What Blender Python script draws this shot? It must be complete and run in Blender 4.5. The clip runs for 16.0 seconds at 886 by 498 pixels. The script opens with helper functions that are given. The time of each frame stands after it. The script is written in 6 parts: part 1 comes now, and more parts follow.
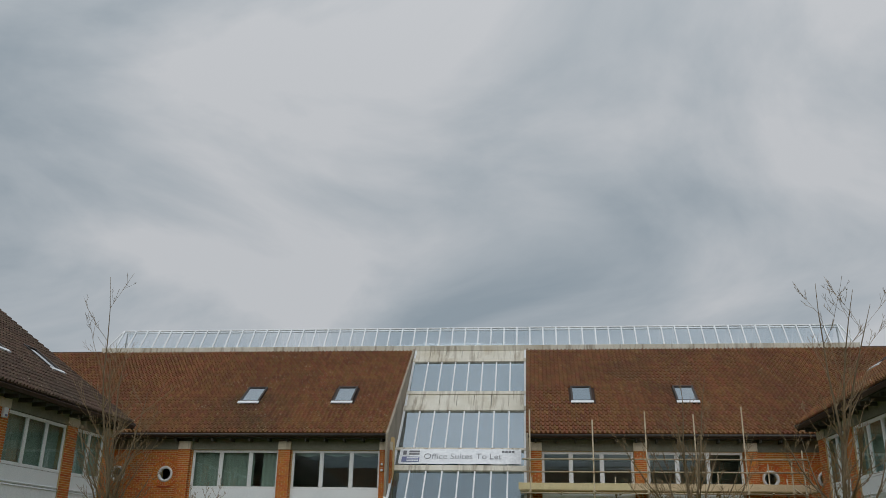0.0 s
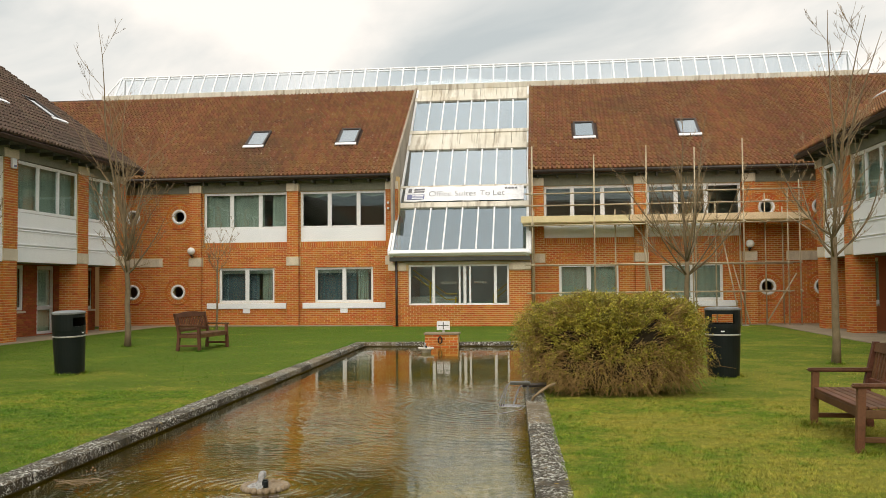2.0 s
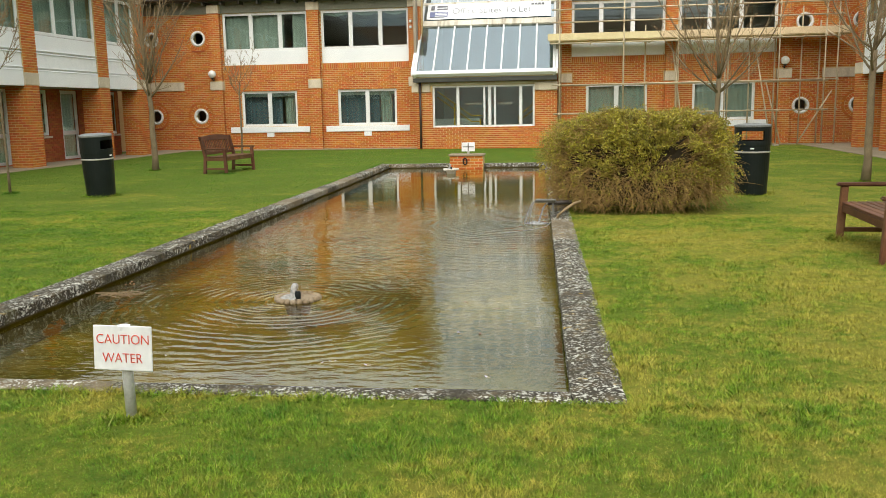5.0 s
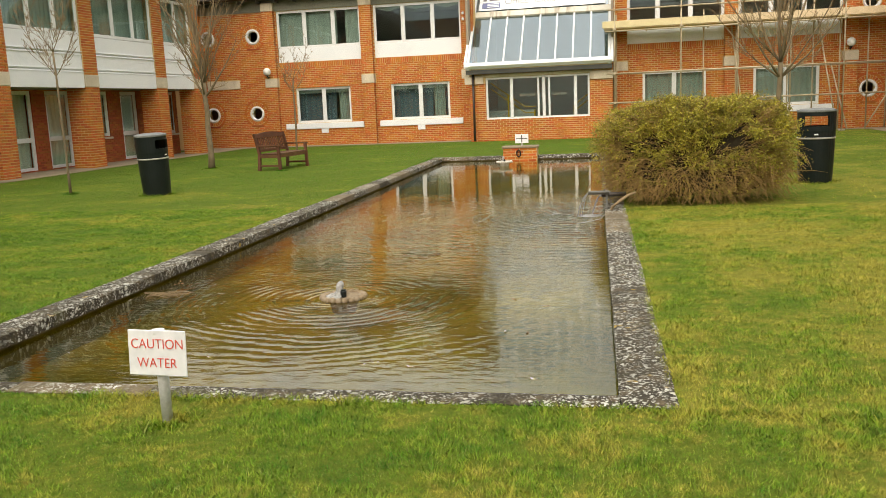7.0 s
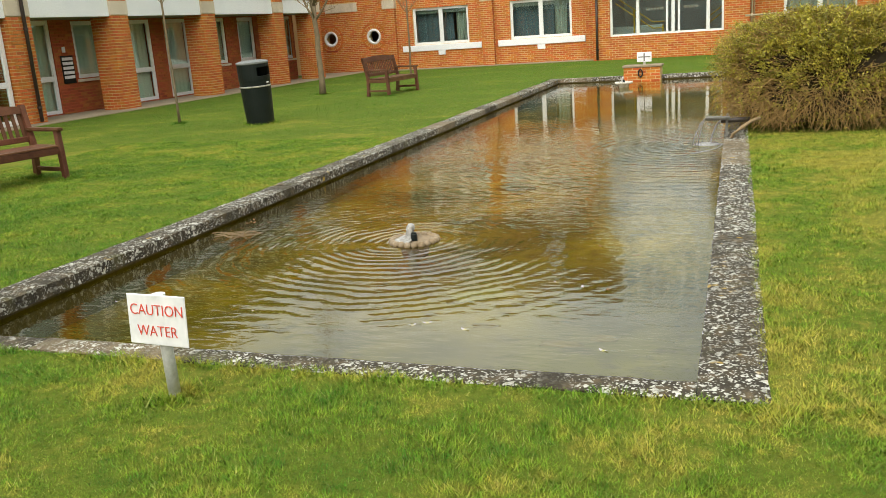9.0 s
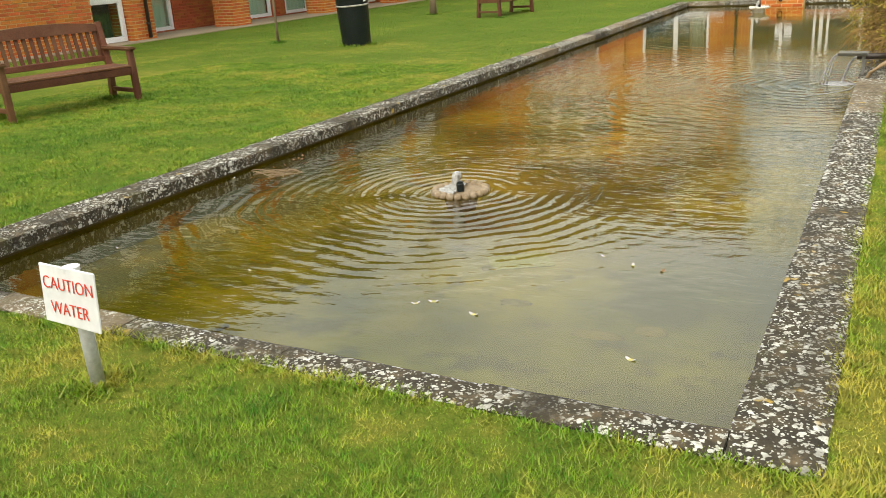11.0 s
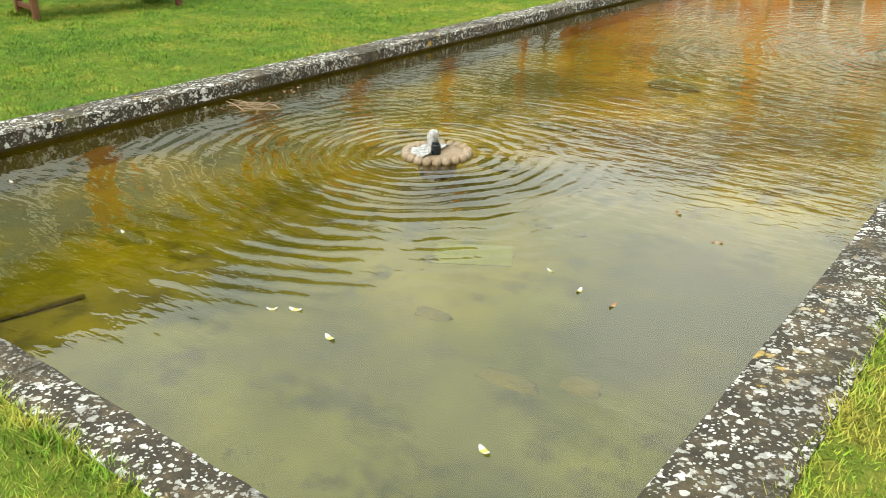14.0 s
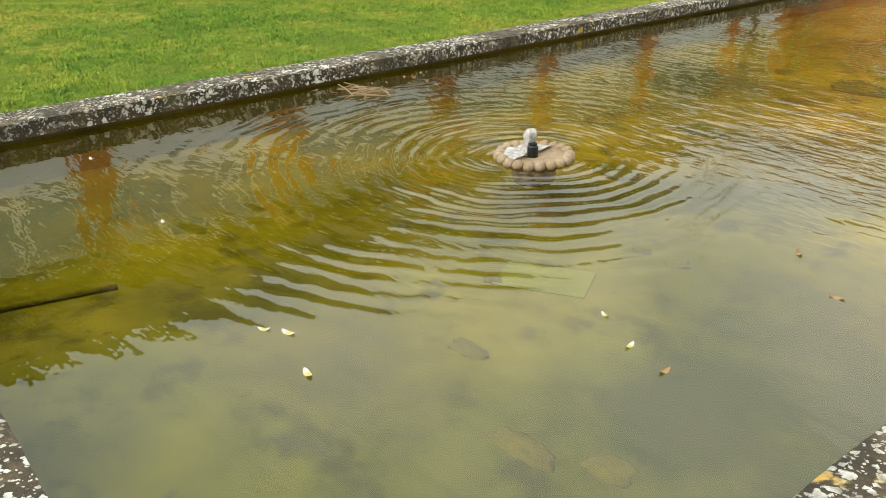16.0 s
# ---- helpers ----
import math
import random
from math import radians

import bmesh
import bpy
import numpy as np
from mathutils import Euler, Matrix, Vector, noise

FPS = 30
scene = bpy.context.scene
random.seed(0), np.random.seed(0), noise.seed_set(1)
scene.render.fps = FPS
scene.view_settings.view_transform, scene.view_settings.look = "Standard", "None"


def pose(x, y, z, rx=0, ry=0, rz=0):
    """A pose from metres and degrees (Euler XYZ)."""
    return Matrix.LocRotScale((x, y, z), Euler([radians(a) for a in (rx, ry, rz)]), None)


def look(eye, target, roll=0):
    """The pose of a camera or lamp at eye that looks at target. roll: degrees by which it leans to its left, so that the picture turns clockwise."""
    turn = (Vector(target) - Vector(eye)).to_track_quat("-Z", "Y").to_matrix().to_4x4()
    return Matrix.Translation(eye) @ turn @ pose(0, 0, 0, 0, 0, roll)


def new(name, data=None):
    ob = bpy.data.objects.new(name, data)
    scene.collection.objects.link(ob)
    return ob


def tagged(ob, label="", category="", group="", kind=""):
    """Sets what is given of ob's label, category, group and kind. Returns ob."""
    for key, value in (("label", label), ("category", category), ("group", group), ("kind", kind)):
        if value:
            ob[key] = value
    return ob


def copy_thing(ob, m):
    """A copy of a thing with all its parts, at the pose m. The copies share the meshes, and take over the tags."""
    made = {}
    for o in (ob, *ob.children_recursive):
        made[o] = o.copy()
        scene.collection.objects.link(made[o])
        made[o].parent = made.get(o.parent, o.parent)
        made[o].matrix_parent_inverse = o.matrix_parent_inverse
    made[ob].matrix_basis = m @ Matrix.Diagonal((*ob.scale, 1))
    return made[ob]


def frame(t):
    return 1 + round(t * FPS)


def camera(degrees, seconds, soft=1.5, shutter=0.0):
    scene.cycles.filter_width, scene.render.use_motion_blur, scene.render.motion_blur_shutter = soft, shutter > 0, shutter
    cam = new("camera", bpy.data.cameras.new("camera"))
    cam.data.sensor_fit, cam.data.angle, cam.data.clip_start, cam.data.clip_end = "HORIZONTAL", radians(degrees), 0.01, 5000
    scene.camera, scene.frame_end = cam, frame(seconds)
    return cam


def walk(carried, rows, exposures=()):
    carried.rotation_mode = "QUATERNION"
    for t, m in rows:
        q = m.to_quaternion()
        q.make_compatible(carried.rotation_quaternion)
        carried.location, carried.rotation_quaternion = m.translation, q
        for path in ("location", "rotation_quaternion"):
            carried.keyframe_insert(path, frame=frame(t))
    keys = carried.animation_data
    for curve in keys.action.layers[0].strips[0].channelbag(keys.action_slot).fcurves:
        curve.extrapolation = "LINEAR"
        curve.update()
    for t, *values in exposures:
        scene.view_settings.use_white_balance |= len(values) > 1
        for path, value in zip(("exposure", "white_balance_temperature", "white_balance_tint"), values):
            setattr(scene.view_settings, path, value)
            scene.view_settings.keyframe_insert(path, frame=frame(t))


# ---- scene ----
cam = camera(54.3, 16.0, soft=0.8)
PATH = [
    (0, (0.171, 0.247, 1.531), (-0.035, 2.119, 2.202), 1.0),
    (0.5, (0.19, 0.251, 1.528), (-0.015, 2.161, 2.085), 0.1),
    (1, (0.25, 0.251, 1.533), (0.037, 2.197, 1.943), -0.2),
    (1.5, (0.241, 0.238, 1.547), (0.025, 2.211, 1.792), -0.5),
    (2, (0.262, 0.278, 1.594), (0.035, 2.263, 1.676), -0.5),
    (2.5, (0.253, 0.315, 1.577), (0.007, 2.299, 1.545), -0.4),
    (3, (0.259, 0.313, 1.554), (-0.004, 2.292, 1.428), -0.5),
    (3.5, (0.256, 0.31, 1.534), (-0.008, 2.282, 1.328), -0.5),
    (4, (0.252, 0.302, 1.519), (-0.025, 2.264, 1.246), -0.6),
    (6.5, (0.23, 0.351, 1.51), (-0.101, 2.295, 1.178), -2.6),
    (7, (0.304, 0.496, 1.512), (-0.112, 2.424, 1.178), -2.4),
    (7.5, (0.422, 0.664, 1.512), (-0.09, 2.559, 1.133), -1.8),
    (8, (0.46, 0.857, 1.499), (-0.126, 2.702, 0.999), -2.2),
    (8.5, (0.478, 1.104, 1.502), (-0.135, 2.941, 1.003), -2.0),
    (9, (0.516, 1.307, 1.504), (-0.183, 3.115, 1.01), -4.0),
    (9.5, (0.618, 1.575, 1.499), (-0.192, 3.329, 0.982), -3.5),
    (10, (0.655, 1.786, 1.49), (-0.23, 3.484, 0.915), -2.7),
    (10.2, (0.66, 1.896, 1.483), (-0.225, 3.586, 0.883), -2.9),
    (12.3, (0.764, 2.987, 1.414), (-0.329, 4.522, 0.743), -3.7),
    (12.5, (0.762, 3.089, 1.406), (-0.325, 4.628, 0.734), -2.9),
    (13, (0.792, 3.328, 1.397), (-0.296, 4.864, 0.722), -2.5),
    (13.5, (0.866, 3.574, 1.363), (-0.257, 5.067, 0.649), -2.3),
    (14, (0.919, 3.755, 1.347), (-0.237, 5.182, 0.555), -0.2),
    (14.5, (0.902, 3.957, 1.314), (-0.293, 5.353, 0.524), 0.4),
    (15, (0.887, 4.133, 1.298), (-0.435, 5.413, 0.515), -0.1),
    (15.5, (0.922, 4.358, 1.281), (-0.507, 5.502, 0.477), -2.2),
    (16, (0.948, 4.561, 1.26), (-0.512, 5.653, 0.438), -1.0),
]
walk(cam, [(t, look(*p)) for t, *p in PATH], [(0.0, -0.68, 6150, 7), (0.5, -0.52, 6550, 9), (0.9, -0.31, 6950, 9), (1.5, 0.12, 7000, 9), (2.0, 0.31, 7150, 9), (2.5, 0.47, 7050, 7), (3.0, 0.42, 6850, 5), (3.5, 0.42, 6400, 3), (4.0, 0.54, 6450, 3),
    (6.5, 0.73, 7450, 9), (7.0, 0.71, 7450, 9), (8.0, 0.80, 7500, 8), (8.5, 0.90, 6900, 4), (9.0, 0.87, 6950, 5), (9.5, 0.87, 7250, 7), (10.0, 0.91, 7250, 7), (12.5, 1.25, 6800, 4), (13.5, 1.51, 6750, 4), (14.0, 1.32, 6650, 3), (14.5, 1.04, 6650, 3), (15.0, 1.11, 6900, 5), (16.0, 1.16, 7000, 6)])

# light and water settings
SKY, SUN = 1.13, 1.84
WATER_TINT = (0.91, 0.89, 0.20)
WATER_F0 = 0.10
RIPPLE, RINGS, SWELL = 0.30, 0.18, 0.07
FX, FY = -2.14, 7.38

# ---- world, sun ----
world = bpy.data.worlds.new("overcast_sky")
scene.world = world
world.use_nodes = True
wn, wl = world.node_tree.nodes, world.node_tree.links
wn.clear()
w_out = wn.new("ShaderNodeOutputWorld")
w_sky = wn.new("ShaderNodeTexSky")
w_sky.sky_type, w_sky.sun_disc = "NISHITA", False
w_sky.sun_elevation, w_sky.sun_rotation = radians(45), radians(186)
w_bg1, w_bg2, w_mix = wn.new("ShaderNodeBackground"), wn.new("ShaderNodeBackground"), wn.new("ShaderNodeMixShader")
w_bg1.inputs["Strength"].default_value = 0.07
w_bg2.inputs["Strength"].default_value = SKY
w_mix.inputs[0].default_value = 0.93
w_tc, w_sep = wn.new("ShaderNodeTexCoord"), wn.new("ShaderNodeSeparateXYZ")
w_add = wn.new("ShaderNodeMath"); w_add.operation = "ADD"; w_add.inputs[1].default_value = 0.40
w_abs = wn.new("ShaderNodeMath"); w_abs.operation = "ABSOLUTE"
w_div = wn.new("ShaderNodeVectorMath"); w_div.operation = "DIVIDE"
w_cmb = wn.new("ShaderNodeCombineXYZ"); w_cmb.inputs[2].default_value = 1.0
w_n1, w_n2 = wn.new("ShaderNodeTexNoise"), wn.new("ShaderNodeTexNoise")
w_n1.inputs["Scale"].default_value, w_n1.inputs["Detail"].default_value, w_n1.inputs["Roughness"].default_value = 2.0, 8.0, 0.52
w_n1.inputs["Distortion"].default_value = 0.55
w_n2.inputs["Scale"].default_value, w_n2.inputs["Detail"].default_value = 0.55, 3.0
w_r = wn.new("ShaderNodeValToRGB")
w_r.color_ramp.elements[0].position, w_r.color_ramp.elements[0].color = 0.41, (0.43, 0.485, 0.53, 1)
w_r.color_ramp.elements[1].position, w_r.color_ramp.elements[1].color = 0.585, (0.84, 0.82, 0.82, 1)
e = w_r.color_ramp.elements.new(0.50); e.color = (0.63, 0.655, 0.68, 1)
w_avg = wn.new("ShaderNodeMix"); w_avg.data_type = "FLOAT"; w_avg.inputs[0].default_value = 0.4
wl.new(w_tc.outputs["Generated"], w_sep.inputs[0])
wl.new(w_sep.outputs[2], w_abs.inputs[0]); wl.new(w_abs.outputs[0], w_add.inputs[0])
for k in (0, 1):
    wl.new(w_add.outputs[0], w_cmb.inputs[k])
wl.new(w_tc.outputs["Generated"], w_div.inputs[0]); wl.new(w_cmb.outputs[0], w_div.inputs[1])
for n_ in (w_n1, w_n2):
    wl.new(w_div.outputs[0], n_.inputs["Vector"])
wl.new(w_n1.outputs[0], w_avg.inputs[2]); wl.new(w_n2.outputs[0], w_avg.inputs[3])
wl.new(w_avg.outputs[0], w_r.inputs[0]); wl.new(w_r.outputs[0], w_bg2.inputs[0])
# an overcast sky is brighter overhead than at the horizon
w_sq = wn.new("ShaderNodeMath"); w_sq.operation = "POWER"; w_sq.inputs[1].default_value = 3.0
w_gr = wn.new("ShaderNodeMath"); w_gr.operation = "MULTIPLY_ADD"; w_gr.inputs[1].default_value, w_gr.inputs[2].default_value = 0.50 * SKY, 0.93 * SKY
wl.new(w_abs.outputs[0], w_sq.inputs[0]); wl.new(w_sq.outputs[0], w_gr.inputs[0]); wl.new(w_gr.outputs[0], w_bg2.inputs["Strength"])
wl.new(w_sky.outputs[0], w_bg1.inputs[0])
wl.new(w_bg1.outputs[0], w_mix.inputs[1]); wl.new(w_bg2.outputs[0], w_mix.inputs[2]); wl.new(w_mix.outputs[0], w_out.inputs[0])

sun = new("sun", bpy.data.lights.new("sun", "SUN"))
sun.data.energy, sun.data.angle, sun.data.color = SUN, radians(76), (1.0, 0.96, 0.90)
sun.matrix_basis = look((-3, -21.5, 32), (0, 10, 0))


# ---- materials ----
def nodes(name):
    m = bpy.data.materials.new(name)
    m.use_nodes = True
    t = m.node_tree
    return m, t, t.nodes, t.links, t.nodes["Principled BSDF"]


def noise_at(t, scale, detail=4.0, rough=0.55, vec=None):
    n = t.nodes.new("ShaderNodeTexNoise")
    n.inputs["Scale"].default_value, n.inputs["Detail"].default_value, n.inputs["Roughness"].default_value = scale, detail, rough
    if vec is None:
        vec = t.nodes.new("ShaderNodeNewGeometry").outputs["Position"]
    t.links.new(vec, n.inputs["Vector"])
    return n.outputs[0]


def ramp(t, src, stops):
    r = t.nodes.new("ShaderNodeValToRGB")
    el = r.color_ramp.elements
    while len(el) < len(stops):
        el.new(0.5)
    for e_, (p, c) in zip(el, stops):
        e_.position, e_.color = p, (*c, 1) if len(c) == 3 else c
    t.links.new(src, r.inputs[0])
    return r.outputs[0]


def blend(t, fac, a, b, how="MIX"):
    m = t.nodes.new("ShaderNodeMix")
    m.data_type, m.blend_type = "RGBA", how
    for src, k in ((fac, 0), (a, 6), (b, 7)):
        if isinstance(src, (int, float)):
            m.inputs[k].default_value = src
        elif isinstance(src, tuple):
            m.inputs[k].default_value = (*src, 1)
        else:
            t.links.new(src, m.inputs[k])
    return m.outputs[2]


def math_(t, op, a, b=None):
    m = t.nodes.new("ShaderNodeMath")
    m.operation = op
    for k, v in enumerate((a, b)):
        if v is None:
            continue
        if isinstance(v, (int, float)):
            m.inputs[k].default_value = v
        else:
            t.links.new(v, m.inputs[k])
    return m.outputs[0]


def bumped(t, bsdf, height, strength=0.3, dist=0.01):
    b = t.nodes.new("ShaderNodeBump")
    b.inputs["Strength"].default_value, b.inputs["Distance"].default_value = strength, dist
    t.links.new(height, b.inputs["Height"])
    t.links.new(b.outputs[0], bsdf.inputs["Normal"])


def surface(name, c1, c2, scale=3.0, fine=60.0, rough=0.8, metal=0.0, stain=None, bump=0.25, vary=0.0, spec=0.5):
    """Two colours in soft patches, fine grain, stains, and a variation from piece to piece."""
    m, t, nd, lk, p = nodes(name)
    big, small = noise_at(t, scale, 5), noise_at(t, fine, 4)
    col = blend(t, ramp(t, big, [(0.35, (0, 0, 0)), (0.65, (1, 1, 1))]), c1, c2)
    col = blend(t, 0.35, col, ramp(t, small, [(0.3, tuple(0.55 * v for v in c1)), (0.7, tuple(min(1, 1.35 * v) for v in c2))]))
    if stain:
        col = blend(t, ramp(t, noise_at(t, scale * 0.45, 8, 0.65), [(0.52, (0, 0, 0)), (0.72, (0.75, 0.75, 0.75))]), col, stain)
    if vary:
        ob, isl = nd.new("ShaderNodeObjectInfo"), nd.new("ShaderNodeNewGeometry")
        r = math_(t, "FRACT", math_(t, "ADD", ob.outputs["Random"], isl.outputs["Random Per Island"]))
        hsv = nd.new("ShaderNodeHueSaturation")
        lk.new(math_(t, "ADD", math_(t, "MULTIPLY", r, 2 * vary), 1 - vary), hsv.inputs["Value"])
        lk.new(math_(t, "ADD", math_(t, "MULTIPLY", math_(t, "FRACT", math_(t, "MULTIPLY", r, 7.3)), 0.03), 0.485), hsv.inputs["Hue"])
        lk.new(col, hsv.inputs["Color"])
        col = hsv.outputs[0]
    lk.new(col, p.inputs["Base Color"])
    p.inputs["Roughness"].default_value, p.inputs["Metallic"].default_value = rough, metal
    p.inputs["Specular IOR Level"].default_value = spec
    if bump:
        bumped(t, p, small, bump, 0.006)
    return m


BRICK = surface("orange_brick", (0.445, 0.122, 0.021), (0.535, 0.166, 0.030), 0.7, 35, 0.9, stain=(0.33, 0.090, 0.028), vary=0.16, bump=0.4)
MORTAR = surface("mortar", (0.54, 0.37, 0.17), (0.63, 0.46, 0.235), 2, 50, 0.95, bump=0.4)
# redder than BRICK, and darkened to put the porch's shade into the colour
SMOOTHBRICK = surface("shaded_red_brick", (0.31, 0.080, 0.024), (0.36, 0.104, 0.030), 0.8, 30, 0.9, vary=0.2)
STONE = surface("reconstituted_stone", (0.58, 0.50, 0.38), (0.66, 0.58, 0.46), 2, 60, 0.9, stain=(0.38, 0.31, 0.22))
TILE = surface("brown_roof_tile", (0.165, 0.070, 0.028), (0.235, 0.102, 0.038), 0.35, 18, 0.9, stain=(0.095, 0.057, 0.030), vary=0.17, bump=0.4)
TILEDARK = surface("dark_grey_brown_tile", (0.068, 0.046, 0.034), (0.105, 0.064, 0.042), 0.4, 18, 0.9, stain=(0.052, 0.042, 0.032), vary=0.22, bump=0.4)


def specked(m, colour, amount, scale=7.0):
    """Small pale spots over a finished material."""
    t = m.node_tree
    p = t.nodes["Principled BSDF"]
    old = p.inputs["Base Color"].links[0].from_socket
    vo = t.nodes.new("ShaderNodeTexVoronoi")
    vo.inputs["Scale"].default_value = scale
    t.links.new(t.nodes.new("ShaderNodeNewGeometry").outputs["Position"], vo.inputs["Vector"])
    spot = math_(t, "MULTIPLY", ramp(t, vo.outputs["Distance"], [(0.13, (1, 1, 1)), (0.24, (0, 0, 0))]), ramp(t, noise_at(t, 0.6, 5, 0.7), [(0.45, (0, 0, 0)), (0.62, (amount, amount, amount))]))
    t.links.new(blend(t, spot, old, colour), p.inputs["Base Color"])


# on TILE the spots put the light on the roll crowns into the colour
specked(TILE, (0.40, 0.31, 0.20), 0.9, 5.5)
specked(TILEDARK, (0.30, 0.26, 0.20), 0.7)
UNDERLAY = surface("roof_underlay", (0.05, 0.03, 0.022), (0.07, 0.04, 0.03), 2, 30, 0.9)
WHITE = surface("white_upvc", (0.76, 0.78, 0.80), (0.82, 0.83, 0.84), 1.5, 40, 0.35, bump=0.05)
BOARD = surface("white_weatherboard", (0.82, 0.85, 0.89), (0.87, 0.90, 0.93), 0.8, 30, 0.5, stain=(0.68, 0.72, 0.76), bump=0.08)
CREAM = surface("weathered_cream_panel", (0.58, 0.54, 0.44), (0.68, 0.65, 0.57), 1.2, 25, 0.7, stain=(0.42, 0.34, 0.22), bump=0.15)
SOFFIT = surface("dark_fascia", (0.045, 0.045, 0.040), (0.065, 0.065, 0.055), 2, 40, 0.7)
FRIEZE = surface("grey_green_frieze_board", (0.17, 0.17, 0.13), (0.22, 0.22, 0.17), 1.5, 30, 0.75)
BLACK = surface("black_plastic", (0.006, 0.010, 0.010), (0.011, 0.016, 0.016), 3, 60, 0.42, bump=0.1, spec=0.28)
GUTTER = surface("dark_gutter", (0.03, 0.022, 0.018), (0.045, 0.033, 0.027), 3, 60, 0.5)
WOOD = surface("stained_teak", (0.080, 0.032, 0.016), (0.150, 0.064, 0.031), 4, 70, 0.6, stain=(0.19, 0.10, 0.055), vary=0.22, spec=0.3)
STEEL = surface("galvanised_steel", (0.42, 0.42, 0.40), (0.55, 0.54, 0.50), 5, 80, 0.5, 0.6, stain=(0.42, 0.30, 0.18))
TUBE = surface("weathered_scaffold_tube", (0.40, 0.33, 0.22), (0.56, 0.48, 0.34), 5, 80, 0.55, 0.3, stain=(0.36, 0.22, 0.11))
PLANK = surface("scaffold_plank", (0.60, 0.47, 0.27), (0.72, 0.60, 0.38), 3, 40, 0.85, vary=0.12)
CONC = surface("concrete_path", (0.22, 0.17, 0.11), (0.30, 0.245, 0.17), 1.2, 40, 0.95, stain=(0.24, 0.20, 0.13))
BARK = surface("grey_bark", (0.135, 0.100, 0.058), (0.215, 0.165, 0.100), 6, 60, 0.95, bump=0.5)
TWIG = surface("brown_twig", (0.20, 0.140, 0.075), (0.29, 0.210, 0.12), 6, 60, 0.95)
HEDGETWIG = surface("hedge_twig", (0.21, 0.125, 0.042), (0.40, 0.260, 0.095), 5, 60, 0.95)
LEAF = surface("hedge_leaf", (0.100, 0.096, 0.010), (0.43, 0.375, 0.034), 5.5, 30, 0.6, stain=(0.27, 0.155, 0.045), vary=0.5, bump=0)
# backing colour that carries the reflected sky tone of some panes
PANETONE = surface("blue_grey_pane_tone", (0.085, 0.125, 0.15), (0.12, 0.165, 0.19), 1, 30, 0.9, bump=0)
BLIND = surface("grey_green_blind", (0.34, 0.37, 0.33), (0.42, 0.45, 0.40), 1, 30, 0.9, bump=0)
INSIDE = surface("office_wall", (0.56, 0.59, 0.54), (0.64, 0.67, 0.62), 1, 30, 0.9)
RED = surface("red_lettering", (0.62, 0.055, 0.03), (0.68, 0.07, 0.04), 8, 60, 0.5, bump=0)
GREY = surface("grey_lettering", (0.13, 0.13, 0.15), (0.17, 0.17, 0.19), 8, 60, 0.6, bump=0)
BLUE = surface("blue_print", (0.14, 0.16, 0.30), (0.19, 0.21, 0.36), 8, 60, 0.6, bump=0)
YELLOW = surface("yellow_handrail", (0.62, 0.42, 0.03), (0.70, 0.48, 0.05), 5, 60, 0.45, bump=0)
SIGNWHITE = surface("white_sign_board", (0.78, 0.80, 0.84), (0.80, 0.82, 0.86), 1.2, 9, 0.4, bump=0)
SHELL = surface("buff_fountain_stone", (0.17, 0.12, 0.065), (0.29, 0.215, 0.13), 9, 60, 0.6, stain=(0.34, 0.30, 0.24), bump=0.6)
FOAM = surface("white_water", (0.30, 0.30, 0.28), (0.68, 0.68, 0.66), 38, 150, 0.10, bump=0.9)
FOAM.node_tree.nodes["Principled BSDF"].inputs["Transmission Weight"].default_value = 0.30
FOAM.node_tree.nodes["Principled BSDF"].inputs["IOR"].default_value = 1.33
LEAD = surface("lead_grey", (0.10, 0.10, 0.092), (0.16, 0.16, 0.145), 6, 60, 0.5)


def sheen(t, base, power=5.0):
    """Reflectance of a smooth pane or water: base head-on, rising to one at grazing angles."""
    lw = t.nodes.new("ShaderNodeLayerWeight")
    lw.inputs[0].default_value = 0.5
    return math_(t, "ADD", base, math_(t, "MULTIPLY", 1 - base, math_(t, "POWER", lw.outputs["Facing"], power))), lw


def glass_pane(name, tint=(0.80, 0.88, 0.86), rough=0.0, base=0.048):
    m, t, nd, lk, p = nodes(name)
    nd.remove(p)
    tr, gl, mx = nd.new("ShaderNodeBsdfTransparent"), nd.new("ShaderNodeBsdfGlossy"), nd.new("ShaderNodeMixShader")
    tr.inputs[0].default_value = (*tint, 1)
    gl.inputs["Roughness"].default_value = rough
    gl.inputs["Color"].default_value = (0.90, 0.96, 1.0, 1)
    lk.new(sheen(t, base)[0], mx.inputs[0]); lk.new(tr.outputs[0], mx.inputs[1]); lk.new(gl.outputs[0], mx.inputs[2])
    lk.new(mx.outputs[0], nd["Material Output"].inputs[0])
    return m


GLASS = glass_pane("window_glass", base=0.065)
PALEBLIND = surface("pale_blind", (0.66, 0.68, 0.58), (0.74, 0.76, 0.66), 1, 30, 0.9, bump=0)
LANTERNGLASS = glass_pane("lantern_glass", (0.96, 0.975, 0.985), 0.02, 0.07)
ROOFGLASS = glass_pane("sloping_glass", (0.60, 0.69, 0.75), 0.03, 0.42)
LOWGLASS = glass_pane("clear_sloping_glass", (0.72, 0.82, 0.88), 0.02, 0.19)


